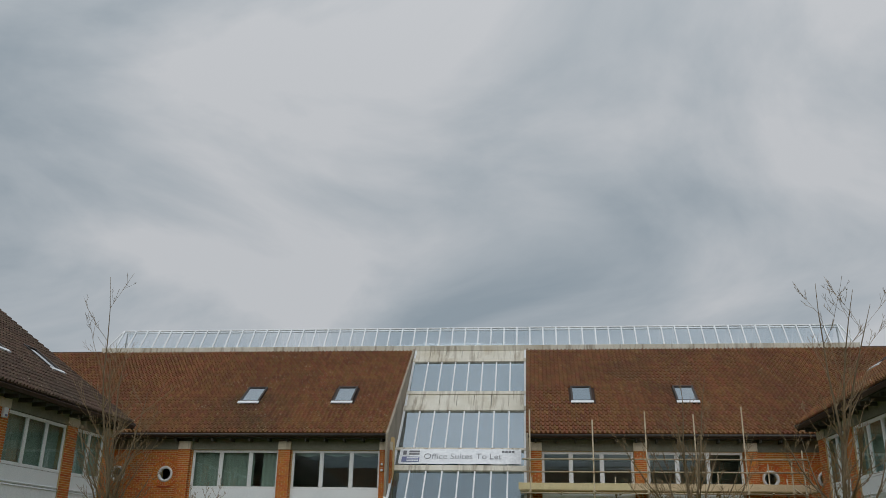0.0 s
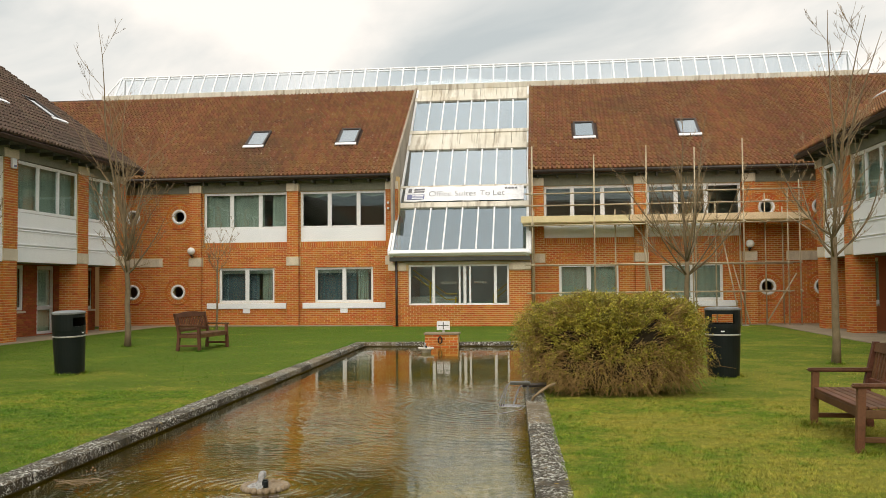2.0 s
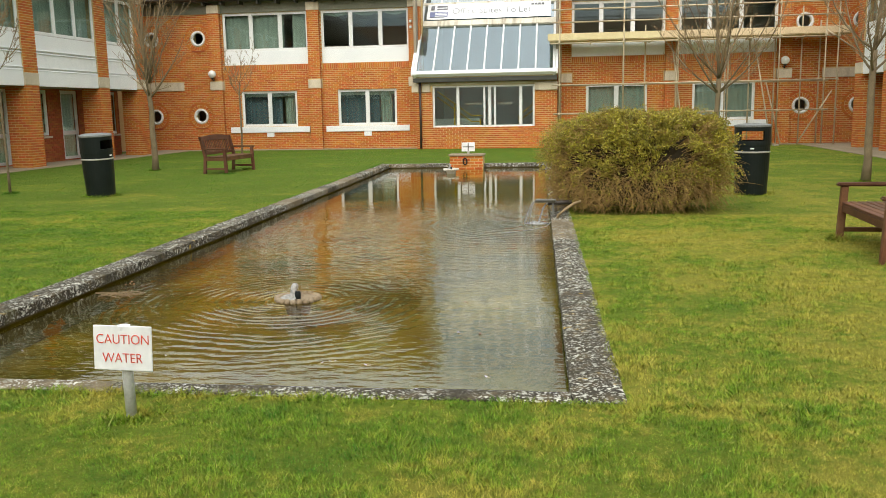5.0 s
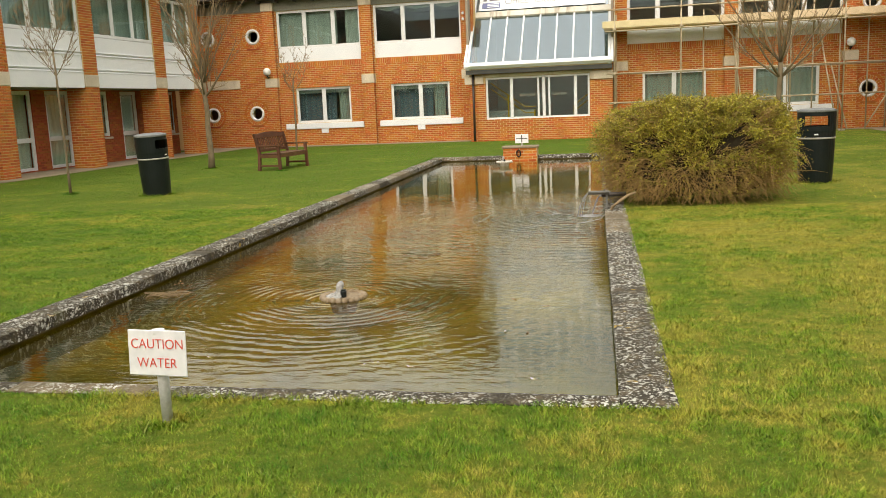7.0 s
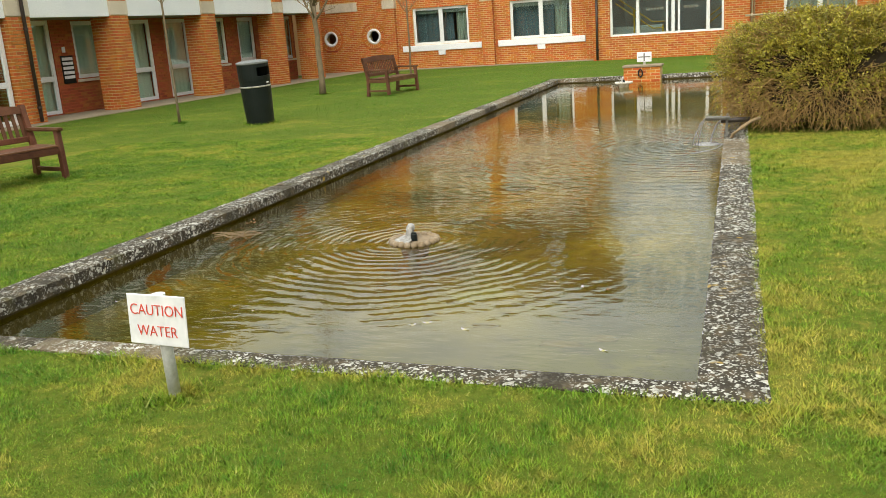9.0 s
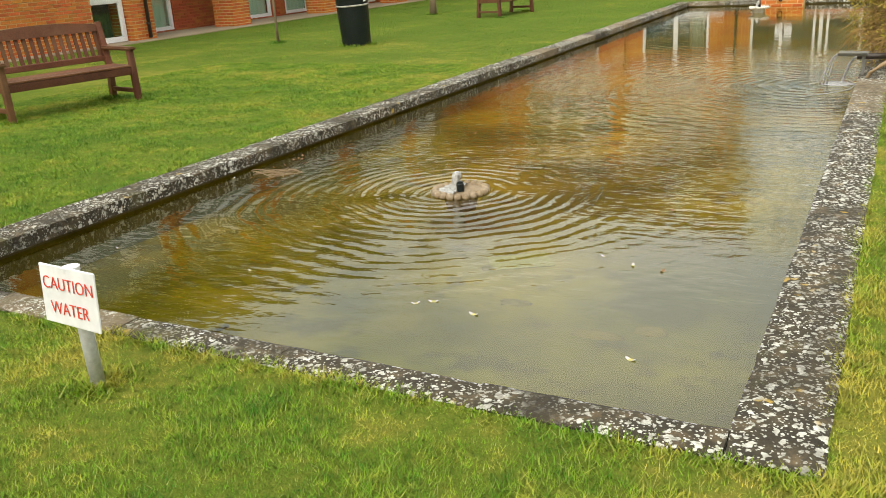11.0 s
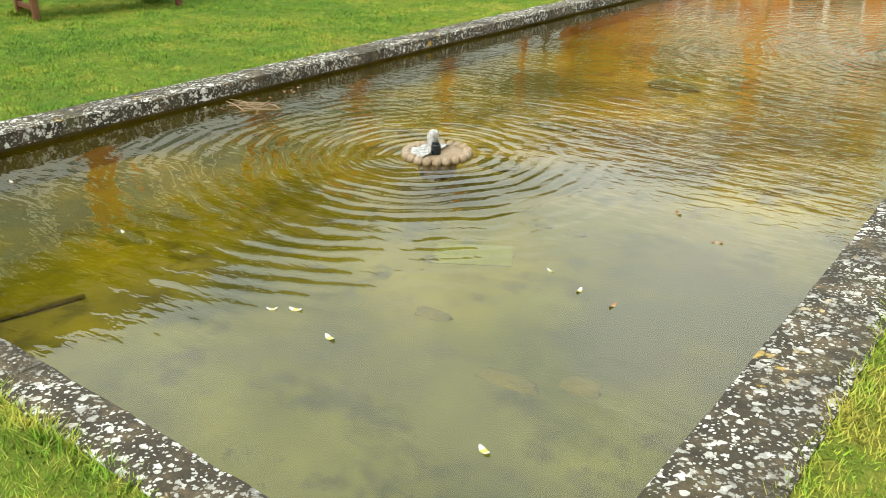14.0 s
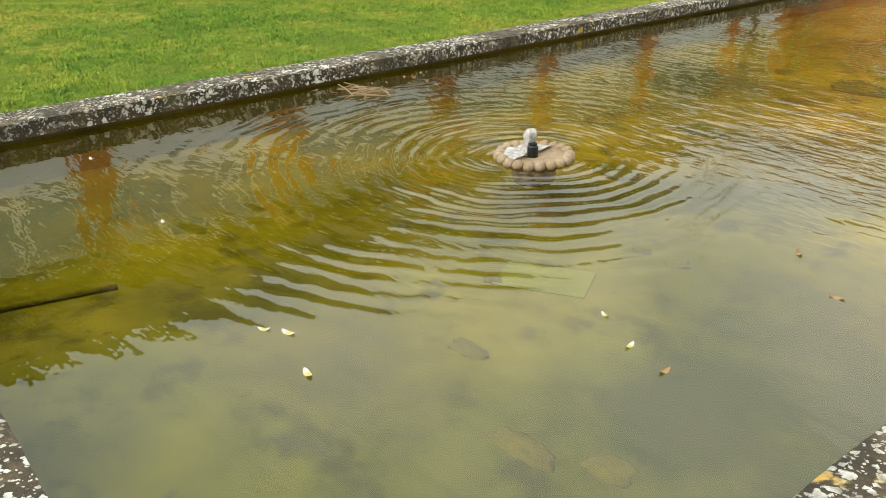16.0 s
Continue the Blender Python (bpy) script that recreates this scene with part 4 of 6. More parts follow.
for s0, s1 in ((6.60, 7.43), (10.2, 11.0)):
    n = 7
    for k in range(n):
        a, b = GX0 + (GX1 - GX0) * k / n, GX0 + (GX1 - GX0) * (k + 1) / n
        part("cream_panel", one(slab, GA, a + 0.008, b - 0.008, s0, s1, -0.06, 0.03, bevel=0.006), CREAM, glz, "stained cream panel")
for s0, s1 in ((0.10, 2.52), (2.82, 6.28), (7.64, 9.93)):
    for k in range(NP):
        a, b = GX0 + 0.09 + (GX1 - GX0 - 0.18) * k / NP, GX0 + 0.09 + (GX1 - GX0 - 0.18) * (k + 1) / NP
        g = part("pane", one(slab, GA, a + 0.01, b - 0.01, s0, s1, 0.0, 0.01), LOWGLASS if s0 < 1 else ROOFGLASS, glz)
        if k:
            part("glazing_bar", one(slab, GA, a - 0.028, a + 0.028, s0, s1, -0.05, 0.05), WHITE, glz)
WORN = surface("worn_cheek", (0.24, 0.20, 0.15), (0.36, 0.31, 0.24), 1.5, 30, 0.8, stain=(0.14, 0.10, 0.07))
# cheeks between roof and glazing
for x, s in ((GX0 - 0.10, "w"), (GX1 + 0.01, "e")):
    bm = bmesh.new()
    prof = [(33.38, 3.50), (33.38, 5.95), (40.3, 10.92), (40.3, 10.75)]
    v = [[bm.verts.new((xx, y, z)) for y, z in prof] for xx in (x, x + 0.09)]
    bm.faces.new(v[0]); bm.faces.new(v[1])
    for k in range(4):
        bm.faces.new((v[0][k], v[0][(k + 1) % 4], v[1][(k + 1) % 4], v[1][k]))
    part("cheek", bm, WORN, glz, "weathered grey-brown cheek panel")
    bm = bmesh.new()
    prof = [(32.62, 2.72), (32.62, 2.90), (33.38, 3.62), (34.2, 4.30), (34.2, 2.72)]
    v = [[bm.verts.new((xx, y, z)) for y, z in prof] for xx in (x, x + 0.09)]
    bm.faces.new(v[0]); bm.faces.new(v[1])
    for k in range(5):
        bm.faces.new((v[0][k], v[0][(k + 1) % 5], v[1][(k + 1) % 5], v[1][k]))
    part("cheek", bm, WHITE, glz, "white side panel")

# entrance bay under the glazing
ENT = (-4.82, -0.98, 0.80, 2.36)
bm = bmesh.new()
holed(bm, WE, -5.42, -0.16, -0.05, 2.72, -0.25, 0.0, [ENT])
ent_wall = part("entrance_wall", bm, MORTAR, main, "low brick wall of the entrance bay")
rects = brick_rects(-5.42, -0.16, 0.0, 2.12, [ENT])
lone_bricks(WE, [r for r in rects if r[2] < 0.74], 0.0, ent_wall)
tagged(hang("brickwork", brick_mesh("entrance_bricks", WE, [r for r in rects if r[2] >= 0.74], 0.0), BRICK, ent_wall), kind="stuff")
for x, sd in ((-5.42, -1), (-0.16, 1)):
    ws = Wall((x, 33.0, 0), (0, 1, 0), (sd, 0, 0))
    part("return_wall", one(wbox, ws, 0.25, 1.1, -0.2, 0.0, -0.05, 2.72), MORTAR, ent_wall)
    tagged(hang("brickwork", brick_mesh("return_bricks", ws, brick_rects(0.0, 1.1, 0.0, 2.7), 0.0), BRICK, ent_wall), kind="stuff")
part("lintel", one(wbox, WE, -4.98, -0.9, 0.004, 0.05, 2.37, 2.47, bevel=0.006), STONE, ent_wall, "pale stone lintel")
for a, b in ((-5.60, -5.33), (-5.20, -4.90), (-0.98, -0.14)):
    part("stone_block", one(wbox, WE, a, b, 0.006, 0.07, 2.13, 2.43, bevel=0.01), STONE, ent_wall, "pale stone block")
part("canopy_fascia", one(box, -5.50, -0.16, 32.70, 33.06, 2.49, 2.64), SOFFIT, main, "dark fascia under the glazing")
ew = window(WE, *ENT, -0.08, (-3.86, -2.66, -1.50), main, frame_w=0.05, bar=0.03)
for a in (-2.86, -2.46):
    part("door_stile", one(wbox, WE, a - 0.035, a + 0.035, -0.12, -0.05, 0.86, 2.30), WHITE, ew)
bm = bmesh.new()
for c, n in ((-3.3, 6), (-2.05, 5)):
    for k in range(n):
        wbox(bm, WE, c - 0.25 + k * 0.1, c - 0.19 + k * 0.1, -0.086, -0.083, 1.62, 1.71)
part("glass_lettering", bm, FRIEZE, ew, "faint pale lettering on the glass")
bm = bmesh.new()
for dz in (0.0, 0.22):
    tube(bm, [(-4.75, 33.8, 2.05 + dz - 0.1), (-3.45, 33.9, 1.1 + dz - 0.1), (-3.05, 33.9, 1.1 + dz - 0.1)], 0.020, 8)
for x, z in ((-4.1, 1.7), (-3.1, 1.1)):
    tube(bm, [(x, 33.9, 0.0), (x, 33.9, z)], 0.03, 8)
hr = part("handrail", bm, YELLOW)
tagged(hr, "yellow tubular stair handrail inside the entrance", "handrail")
bm = bmesh.new()
for dz in (0.0, 0.22):
    tube(bm, [(-0.6, 33.9, 1.75 + dz), (-1.6, 33.9, 1.0 + dz)], 0.020, 8)
tube(bm, [(-1.6, 33.9, 0), (-1.6, 33.9, 1.22)], 0.03, 8)
hr = part("handrail", bm, YELLOW)
tagged(hr, "yellow tubular stair handrail inside the entrance", "handrail")

# rooms behind the glass
part("floor_ground", one(box, -29.7, 24.7, 33.35, 47.9, -0.06, 0.01), CONC, main)
for a, b in ((-29.7, -5.6), (0.1, 24.7)):
    part("floor_upper", one(box, a, b, 34.4, 47.9, 2.75, 3.0), INSIDE, main)
    part("upper_ceiling", one(box, a, b, 34.4, 47.9, 5.72, 5.78), INSIDE, main)
part("inner_wall", one(box, -29.7, 24.7, 41.0, 41.2, 0, 10.2), INSIDE, main)
for x in (-5.62, 0.02):
    part("inner_wall", one(box, x, x + 0.1, 34.4, 41.0, 0, 6.0), INSIDE, main)
part("stair_flight", one(box, -5.4, -3.2, 34.6, 36.0, 0.0, 1.1), INSIDE, main)

# ridge lantern
LX0, LX1 = -20.9, 14.6
LA = roof_axes((0, 40.25, 10.95), (1, 0, 0), (0, 0.75, 1.07))
LB = roof_axes((0, 42.15, 10.95), (1, 0, 0), (0, -0.75, 1.07))
lant = part("ridge_lantern", one(box, LX0 - 0.2, LX1 + 0.2, 40.16, 40.34, 10.72, 10.97, bevel=0.01), CREAM, main, "long glazed ridge lantern with pale metal bars")
part("lantern_curb", one(box, LX0 - 0.2, LX1 + 0.2, 42.06, 42.24, 10.6, 10.97), CREAM, lant)
bm = bmesh.new()
tube(bm, [(LX0 + 0.4, 41.0, 12.02), (LX1 - 0.3, 41.0, 12.02)], 0.045, 8)
tube(bm, [(LX0 + 0.4, 41.4, 12.02), (LX1 - 0.3, 41.4, 12.02)], 0.045, 8)
for x, e in ((LX0 + 0.4, LX0), (LX1 - 0.3, LX1)):
    for y0, y1 in ((41.0, 40.25), (41.4, 42.15)):
        tube(bm, [(x, y0, 12.02), (e, y1, 10.97)], 0.04, 8)
part("ridge_rail", bm, BOARD, lant)
n = 56
for k in range(n + 1):
    x = LX0 + 0.45 + (LX1 - LX0 - 0.85) * k / n
    part("glazing_bar", one(slab, LA, x - 0.03, x + 0.03, 0.0, 1.307, -0.03, 0.04), BOARD, lant)
    if k < n:
        x2 = LX0 + 0.45 + (LX1 - LX0 - 0.85) * (k + 1) / n
        for ax in (LA, LB):
            g = part("pane", one(slab, ax, x + 0.02, x2 - 0.02, 0.02, 1.30, 0.0, 0.01), LANTERNGLASS, lant)
            g.visible_shadow = False


# ---- side wings ----
def wing(name, w, sd, label):
    """Brick pillars below, white panels and windows between pilasters above, a tiled roof with an open verge."""
    wg = thing(name, w.at(9, -4, 0)[:], label, "building", kind="structure")
    ends = [30.97, 28.33, 24.30, 20.40, 17.10]
    y = 12.9
    while y > -11:
        ends.append(y)
        y -= 4.0
    S = 0.66
    for i, e in enumerate(ends):
        pil = part("pillar", one(wbox, w, e - S + 0.01, e - 0.01, -S, -0.012, -0.05, 2.40), MORTAR, wg, "square brick pillar")
        for ww, a, b in ((w, e - S, e), (Wall(w.at(e - S, 0, 0), w.n, -w.u), -S, 0.0), (Wall(w.at(e, 0, 0), w.n, w.u), -S, 0.0)):
            rects = brick_rects(a, b, 0.0, 2.395)
            dd = -0.012
            if ww is not w:
                dd = -0.01
            if sd < 0 and i in (3, 4) and ww is not w and ww.n.y > 0:
                continue
            if sd < 0 and i == 3:
                full = [r for r in rects]
                lone_bricks(ww, full, dd, pil)
            else:
                tagged(hang("brickwork", brick_mesh("pillar_bricks", ww, rects, dd), BRICK, pil), kind="stuff")
        part("stone_block", one(wbox, w, e - S - 0.01, e + 0.01, -0.3, 0.012, 2.40, 2.75, bevel=0.01), STONE, wg, "pale stone block on the pillar")
        pp = part("upper_pilaster", one(wbox, w, e - S + 0.01, e - 0.01, -0.3, -0.012, 2.75, 5.42), MORTAR, wg, "brick pilaster")
        tagged(hang("brickwork", brick_mesh("upper_bricks", w, brick_rects(e - S, e, 2.755, 5.42), -0.012), BRICK, pp), kind="stuff")
        part("stone_cap", one(wbox, w, e - S - 0.02, e + 0.02, -0.3, 0.02, 5.425, 5.70, bevel=0.01), STONE, wg, "pale stone cap")
    for a, b in zip(ends[1:], ends):
        b = b - S
        m = [a + (b - a) * k / 3 for k in (1, 2)] if b - a > 2.4 else [(a + b) / 2]
        win = window(w, a, b, 3.88, 5.42, -0.08, m, wg)
        vertical_slats(w, a + 0.03, b - 0.03, 3.92, 5.38, -0.26, win)
        for z0, z1, d in ((2.37, 2.86, -0.035), (2.87, 3.36, -0.05), (3.37, 3.87, -0.065)):
            part("weatherboard", one(wbox, w, a, b, -0.12, d, z0, z1, bevel=0.008), BOARD, wg, "white panel board")
        for z in (2.865, 3.365):
            for dz in (-0.045, 0.045):
                part("board_rib", one(wbox, w, a, b, -0.06, -0.022, z + dz - 0.011, z + dz + 0.011, bevel=0.004), BOARD, wg)
    u1, u0 = 30.97, ends[-1] - S
    part("frieze", one(wbox, w, u0, u1, -0.28, -0.02, 5.44, 5.88), FRIEZE, wg, "grey-green frieze board")
    part("upper_backing", one(wbox, w, u0, u1, -0.6, -0.3, 2.42, 3.88), INSIDE, wg)
    part("soffit", one(wbox, w, u0, u1 + 0.2, -0.02, 0.46, 5.80, 5.86), SOFFIT, wg, "dark boarded soffit")
    part("porch_ceiling", one(wbox, w, u0, u1, -7.0, -0.05, 2.365, 2.43), FRIEZE, wg)
    bm = bmesh.new()
    tube(bm, [w.at(u0, 0.52, 5.88), w.at(u1 + 0.2, 0.52, 5.88)], 0.06, 10)
    part("gutter", bm, GUTTER, wg, "dark half-round gutter", True)
    bm = bmesh.new()
    u = u0 + 0.2
    while u < u1:
        wbox(bm, w, u - 0.03, u + 0.03, -0.02, 0.44, 5.68, 5.80)
        u += 0.75
    part("rafter_ends", bm, SOFFIT, wg, "dark rafter ends")
    # recessed ground-floor wall
    D = -1.2
    openings = [(17.75, 18.86, 0.03, 2.36, "door"), (19.60, 20.75, 0.86, 2.34, "win"), (21.62, 22.72, 0.03, 2.34, "door"), (23.33, 24.48, 0.03, 2.34, "door"),
                (25.35, 26.50, 0.86, 2.33, "win"), (27.25, 28.25, 0.03, 2.33, "door"), (28.9, 29.6, 0.86, 2.33, "win"), (30.1, 30.9, 0.80, 2.33, "win")]
    y = 10.2
    while y > u0 + 2:
        openings += [(y, y + 1.1, 0.03, 2.34, "door"), (y - 1.9, y - 0.7, 0.86, 2.34, "win")]
        y -= 4.0
    bm = bmesh.new()
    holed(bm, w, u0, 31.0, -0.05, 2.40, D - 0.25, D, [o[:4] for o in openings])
    back = part("porch_wall", bm, SMOOTHBRICK, wg, "red brick wall, porch shade put into its darker colour")
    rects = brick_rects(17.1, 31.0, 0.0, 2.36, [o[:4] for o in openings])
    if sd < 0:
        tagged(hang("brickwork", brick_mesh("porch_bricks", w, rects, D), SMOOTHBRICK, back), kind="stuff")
    for a, b, c, e, kind_ in openings:
        win = window(w, a, b, c, e, D - 0.05, (), wg, rail=0.93 if kind_ == "door" else None, frame_w=0.09)
        win.name = "glazed_door" if kind_ == "door" else "window"
        if kind_ == "win":
            part("sill", one(wbox, w, a - 0.06, b + 0.06, D - 0.1, D + 0.06, c - 0.07, c - 0.005, bevel=0.006), STONE, win)
        vertical_slats(w, a + 0.05, b - 0.05, c + 0.05, e - 0.05, D - 0.16, win, PALEBLIND)
    # solid stretch of ground-floor wall
    part("low_wall", one(wbox, w, 12.9, 15.40, -0.3, -0.012, -0.05, 2.40), MORTAR, wg, "orange brick wall")
    tagged(hang("brickwork", brick_mesh("low_bricks", w, brick_rects(12.9, 15.40, 0, 2.395), -0.012), BRICK, wg), kind="stuff")
    dw = window(w, 15.42, 16.40, 0.03, 2.34, -0.2, (), wg, rail=0.93, frame_w=0.09)
    dw.name = "glazed_door"
    # no blind hangs here: near-black slats stand in for the unlit room
    vertical_slats(w, 15.5, 16.35, 0.1, 2.3, -0.6, dw, SOFFIT)
    # roof
    ru = Vector((w.n.x * -6.8, 0, RIDGE_Z - EAVE_Z))
    ax = roof_axes(w.at(0, 0.55, EAVE_Z), w.u, ru)
    rf = part("roof", one(slab, ax, u0 - 0.3, 31.2, -0.1, SL, -0.14, -0.02), UNDERLAY, wg, "tile roof, darker on the west wing")
    lights = [28.95, 25.5, 21.5, 17.5]
    # the west wing takes the darker, greyer tile
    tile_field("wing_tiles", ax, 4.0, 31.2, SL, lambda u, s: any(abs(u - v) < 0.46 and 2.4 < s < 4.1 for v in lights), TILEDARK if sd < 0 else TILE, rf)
    for v in lights:
        rooflight(ax, v, 2.6, 4.05, 0.42, wg)
    ax2 = roof_axes(w.at(0, -14.15, EAVE_Z), w.u, Vector((w.n.x * 6.8, 0, RIDGE_Z - EAVE_Z)))
    part("rear_roof", one(slab, ax2, u0 - 0.3, 31.2, -0.1, SL, -0.14, 0.0), TILEDARK, wg)
    part("rear_wall", one(wbox, w, u0, 31.0, -13.9, -13.6, 0, 5.9), BRICK, wg)
    bm = bmesh.new()
    for uu in (31.0, u0 + 0.2):
        q = [w.at(uu - t, d, z) for t in (0.2, 0.0) for d, z in ((-0.02, 0), (-0.02, 5.9), (-6.8, 10.7), (-13.6, 5.9), (-13.6, 0))]
        if uu == 31.0:
            q = [w.at(uu - t, d, z) for t in (0.2, 0.0) for d, z in ((-1.2, 0), (-1.2, 5.9), (-6.8, 9.9), (-13.6, 5.9), (-13.6, 0))]
        vs = [bm.verts.new(p) for p in q]
        bm.faces.new(vs[:5]); bm.faces.new(vs[5:])
        for k in range(5):
            bm.faces.new((vs[k], vs[(k + 1) % 5], vs[5 + (k + 1) % 5], vs[5 + k]))
    part("gable_wall", bm, BRICK, wg)
    part("barge_board", one(slab, ax, 31.2, 31.24, -0.1, SL, -0.2, 0.03), SOFFIT, wg)
    part("inner_wall", one(wbox, w, u0, 31, -7.0, -6.9, 0, 5.8), INSIDE, wg)
    part("floor_upper", one(wbox, w, u0, 31, -6.9, -0.6, 2.5, 2.9), INSIDE, wg)
    return wg


WL = Wall((-15.2, 0, 0), (0, 1, 0), (1, 0, 0))
WR = Wall((9.6, 0, 0), (0, 1, 0), (-1, 0, 0))
wing("west_wing", WL, -1, "brick office wing with white panels over a pillared porch")
wing("east_wing", WR, 1, "brick office wing with white panels over a pillared porch")

# plain unseen range closing the court to the south, added to darken window reflections
south = thing("south_wing", (-3, -20.4, 0), "unseen plain brick range closing the court, with a tiled roof, added to darken window reflections", "building", kind="structure")
part("wall", one(box, -17.0, 11.5, -14.3, -14.0, 0, 5.9), BRICK, south)
part("rear_wall", one(box, -17.0, 11.5, -26.8, -26.5, 0, 5.9), BRICK, south)
for y, d in ((-13.5, -6.9), (-27.3, 6.9)):
    RS = roof_axes((0, y, EAVE_Z), (1, 0, 0), (0, d, 3.9))
    part("roof", one(slab, RS, -22.0, 16.5, -0.1, math.hypot(6.9, 3.9), -0.14, 0.0), TILE, south)

# ---- things on the building ----
OG = GA[0]


def on_slope(x, s, h):
    return GA[0] + GA[1] * x + GA[2] * s + GA[3] * h


banner = thing("banner", on_slope(-2.85, 2.85, 0.12)[:], "white letting banner tied across the sloping glazing", "banner")
BX0, BX1, BS0, BS1 = -5.24, -0.42, 2.84, 3.72
bm = bmesh.new()
n = 24
grid = [[bm.verts.new(on_slope(BX0 + (BX1 - BX0) * k / n, s, 0.115 + 0.012 * math.sin(k * 1.1 + s * 3))) for k in range(n + 1)] for s in (BS0, (BS0 + BS1) / 2, BS1)]
for r0, r1 in zip(grid, grid[1:]):
    for k in range(n):
        bm.faces.new((r0[k], r0[k + 1], r1[k + 1], r1[k]))
sheet = part("sheet", bm, SIGNWHITE, banner)
sm = sheet.modifiers.new("thickness", "SOLIDIFY")
sm.thickness = 0.006
up, nn = GA[2], GA[3]
MB = Matrix(((1, up.x, nn.x, 0), (0, up.y, nn.y, 0), (0, up.z, nn.z, 0), (0, 0, 0, 1)))


def banner_m(x, s, sx=1.0, sy=1.0):
    return Matrix.Translation(on_slope(x, s, 0.135)) @ MB @ Matrix.Diagonal((sx, sy, 1, 1))


x_at = -4.24
for word in ("Office", "Suites", "To", "Let"):
    ob = lettering("word", word, 0.46, Matrix.Identity(4), GREY, banner, "grey letting word")
    xs = [v.co.x for v in ob.data.vertices]
    ys = [v.co.y for v in ob.data.vertices]
    ob.data.transform(banner_m(x_at, 3.12, 0.84, 1.0) @ Matrix.Translation((-min(xs), -min(ys), 0)))
    x_at += (max(xs) - min(xs)) * 0.84 + 0.13


def bar(nm, x0, x1, s0, s1, mat, lab="", h=0.135):
    part(nm, one(slab, GA, x0, x1, s0, s1, h, h + 0.004), mat, banner, lab)


bar("logo_block", -5.12, -4.42, 2.94, 3.24, BLUE, "blue printed block")
bar("logo_line", -4.86, -4.44, 3.50, 3.60, GREY)
bar("logo_line", -4.86, -4.44, 3.36, 3.44, GREY)
bar("logo_mark", -5.10, -4.96, 3.36, 3.60, GREY, "plain grey mark")
for k in range(3):
    bar("small_print", -4.92, -4.46, 2.98 + 0.085 * k, 3.02 + 0.085 * k, SIGNWHITE, h=0.140)
for k in range(4):
    bar("small_print", -1.18 + 0.13 * k, -1.08 + 0.13 * k, 3.50, 3.60, GREY)
for z in (4.58, 4.80):
    cl = part("security_light", one(wbox, WM, -5.79, -5.70, 0.2, 0.30, z, z + 0.09, bevel=0.015), BOARD)
    tagged(cl, "small white security fitting on the brick pilaster", "light", "security fittings")

for x in (-13.78, 8.02):
    gl = thing("globe_lamp", (x, YF - 0.24, 2.78), "white opal globe lamp on a black wall bracket", "lamp", "globe lamps")
    bm = bmesh.new()
    bmesh.ops.create_uvsphere(bm, u_segments=24, v_segments=14, radius=0.155, matrix=Matrix.Translation((x, YF - 0.40, 3.02)))
    part("globe", bm, OPAL, gl, smooth=True)
    bm = bmesh.new()
    tube(bm, [(x, YF - 0.21, 2.80), (x, YF - 0.32, 2.78), (x, YF - 0.40, 2.82), (x, YF - 0.40, 2.90)], 0.028, 8)
    lathe(bm, [(0.03, 0), (0.075, 0.02), (0.06, 0.06), (0.03, 0.07)], (x, YF - 0.40, 2.84), 16)
    part("bracket", bm, BLACK, gl)

# downpipes
for pts, lab in (([(-5.27, 32.90, 0.03), (-5.27, 32.90, 2.50)], "black downpipe beside the entrance"), ([(-15.13, 16.85, 0.05), (-15.13, 16.85, 5.85)], "dark brown downpipe on the brick pillar")):
    dp = thing("downpipe", pts[0], lab, "downpipe")
    bm = bmesh.new()
    tube(bm, pts, 0.042, 10)
    part("pipe", bm, GUTTER, dp, smooth=True)
    for z in (0.35, 2.1):
        bm = bmesh.new()
        tube(bm, [(pts[0][0], pts[0][1], z), (pts[0][0], pts[0][1], z + 0.05)], 0.055, 10)
        part("collar", bm, GUTTER, dp)

ab = thing("alarm_box", WL.at(24.02, 0.0, 5.15)[:], "white alarm box on the brick pilaster", "alarm box")
part("case", one(wbox, WL, 23.90, 24.12, 0.0, 0.09, 5.12, 5.42, bevel=0.015), BOARD, ab)
part("lens", one(wbox, WL, 23.95, 24.07, 0.09, 0.105, 5.16, 5.22, bevel=0.005), BLUE, ab)

nb = thing("notice_board", WL.at(19.25, -1.19, 0.78)[:], "black tenant board with white strips on the porch wall", "notice board")
part("panel", one(wbox, WL, 19.04, 19.46, -1.188, -1.165, 0.78, 1.48, bevel=0.004), BLACK, nb)
for k in range(5):
    part("name_strip", one(wbox, WL, 19.07, 19.43, -1.165, -1.158, 0.90 + 0.115 * k, 0.975 + 0.115 * k), SIGNWHITE, nb)
part("small_plate", one(wbox, WL, 19.14, 19.24, -1.188, -1.165, 1.56, 1.70, bevel=0.004), SIGNWHITE, nb, "small white plate above")

# ---- scaffold ----
sc = thing("scaffold", (4.8, 32.8, 0), "tubular steel scaffold with timber boards along the first floor", "scaffold")
SY, SY2 = 32.75, 33.62
DECK = 6


def pole(name, a, b, r=0.026, mat=None):
    bm = bmesh.new()
    tube(bm, [a, b], r, 8)
    return part(name, bm, mat or TUBE, sc, smooth=True)


SX = [(-0.08, 6.75), (2.21, 6.38), (4.12, 6.68), (5.86, 6.58), (7.58, 6.85), (9.12, 5.0)]
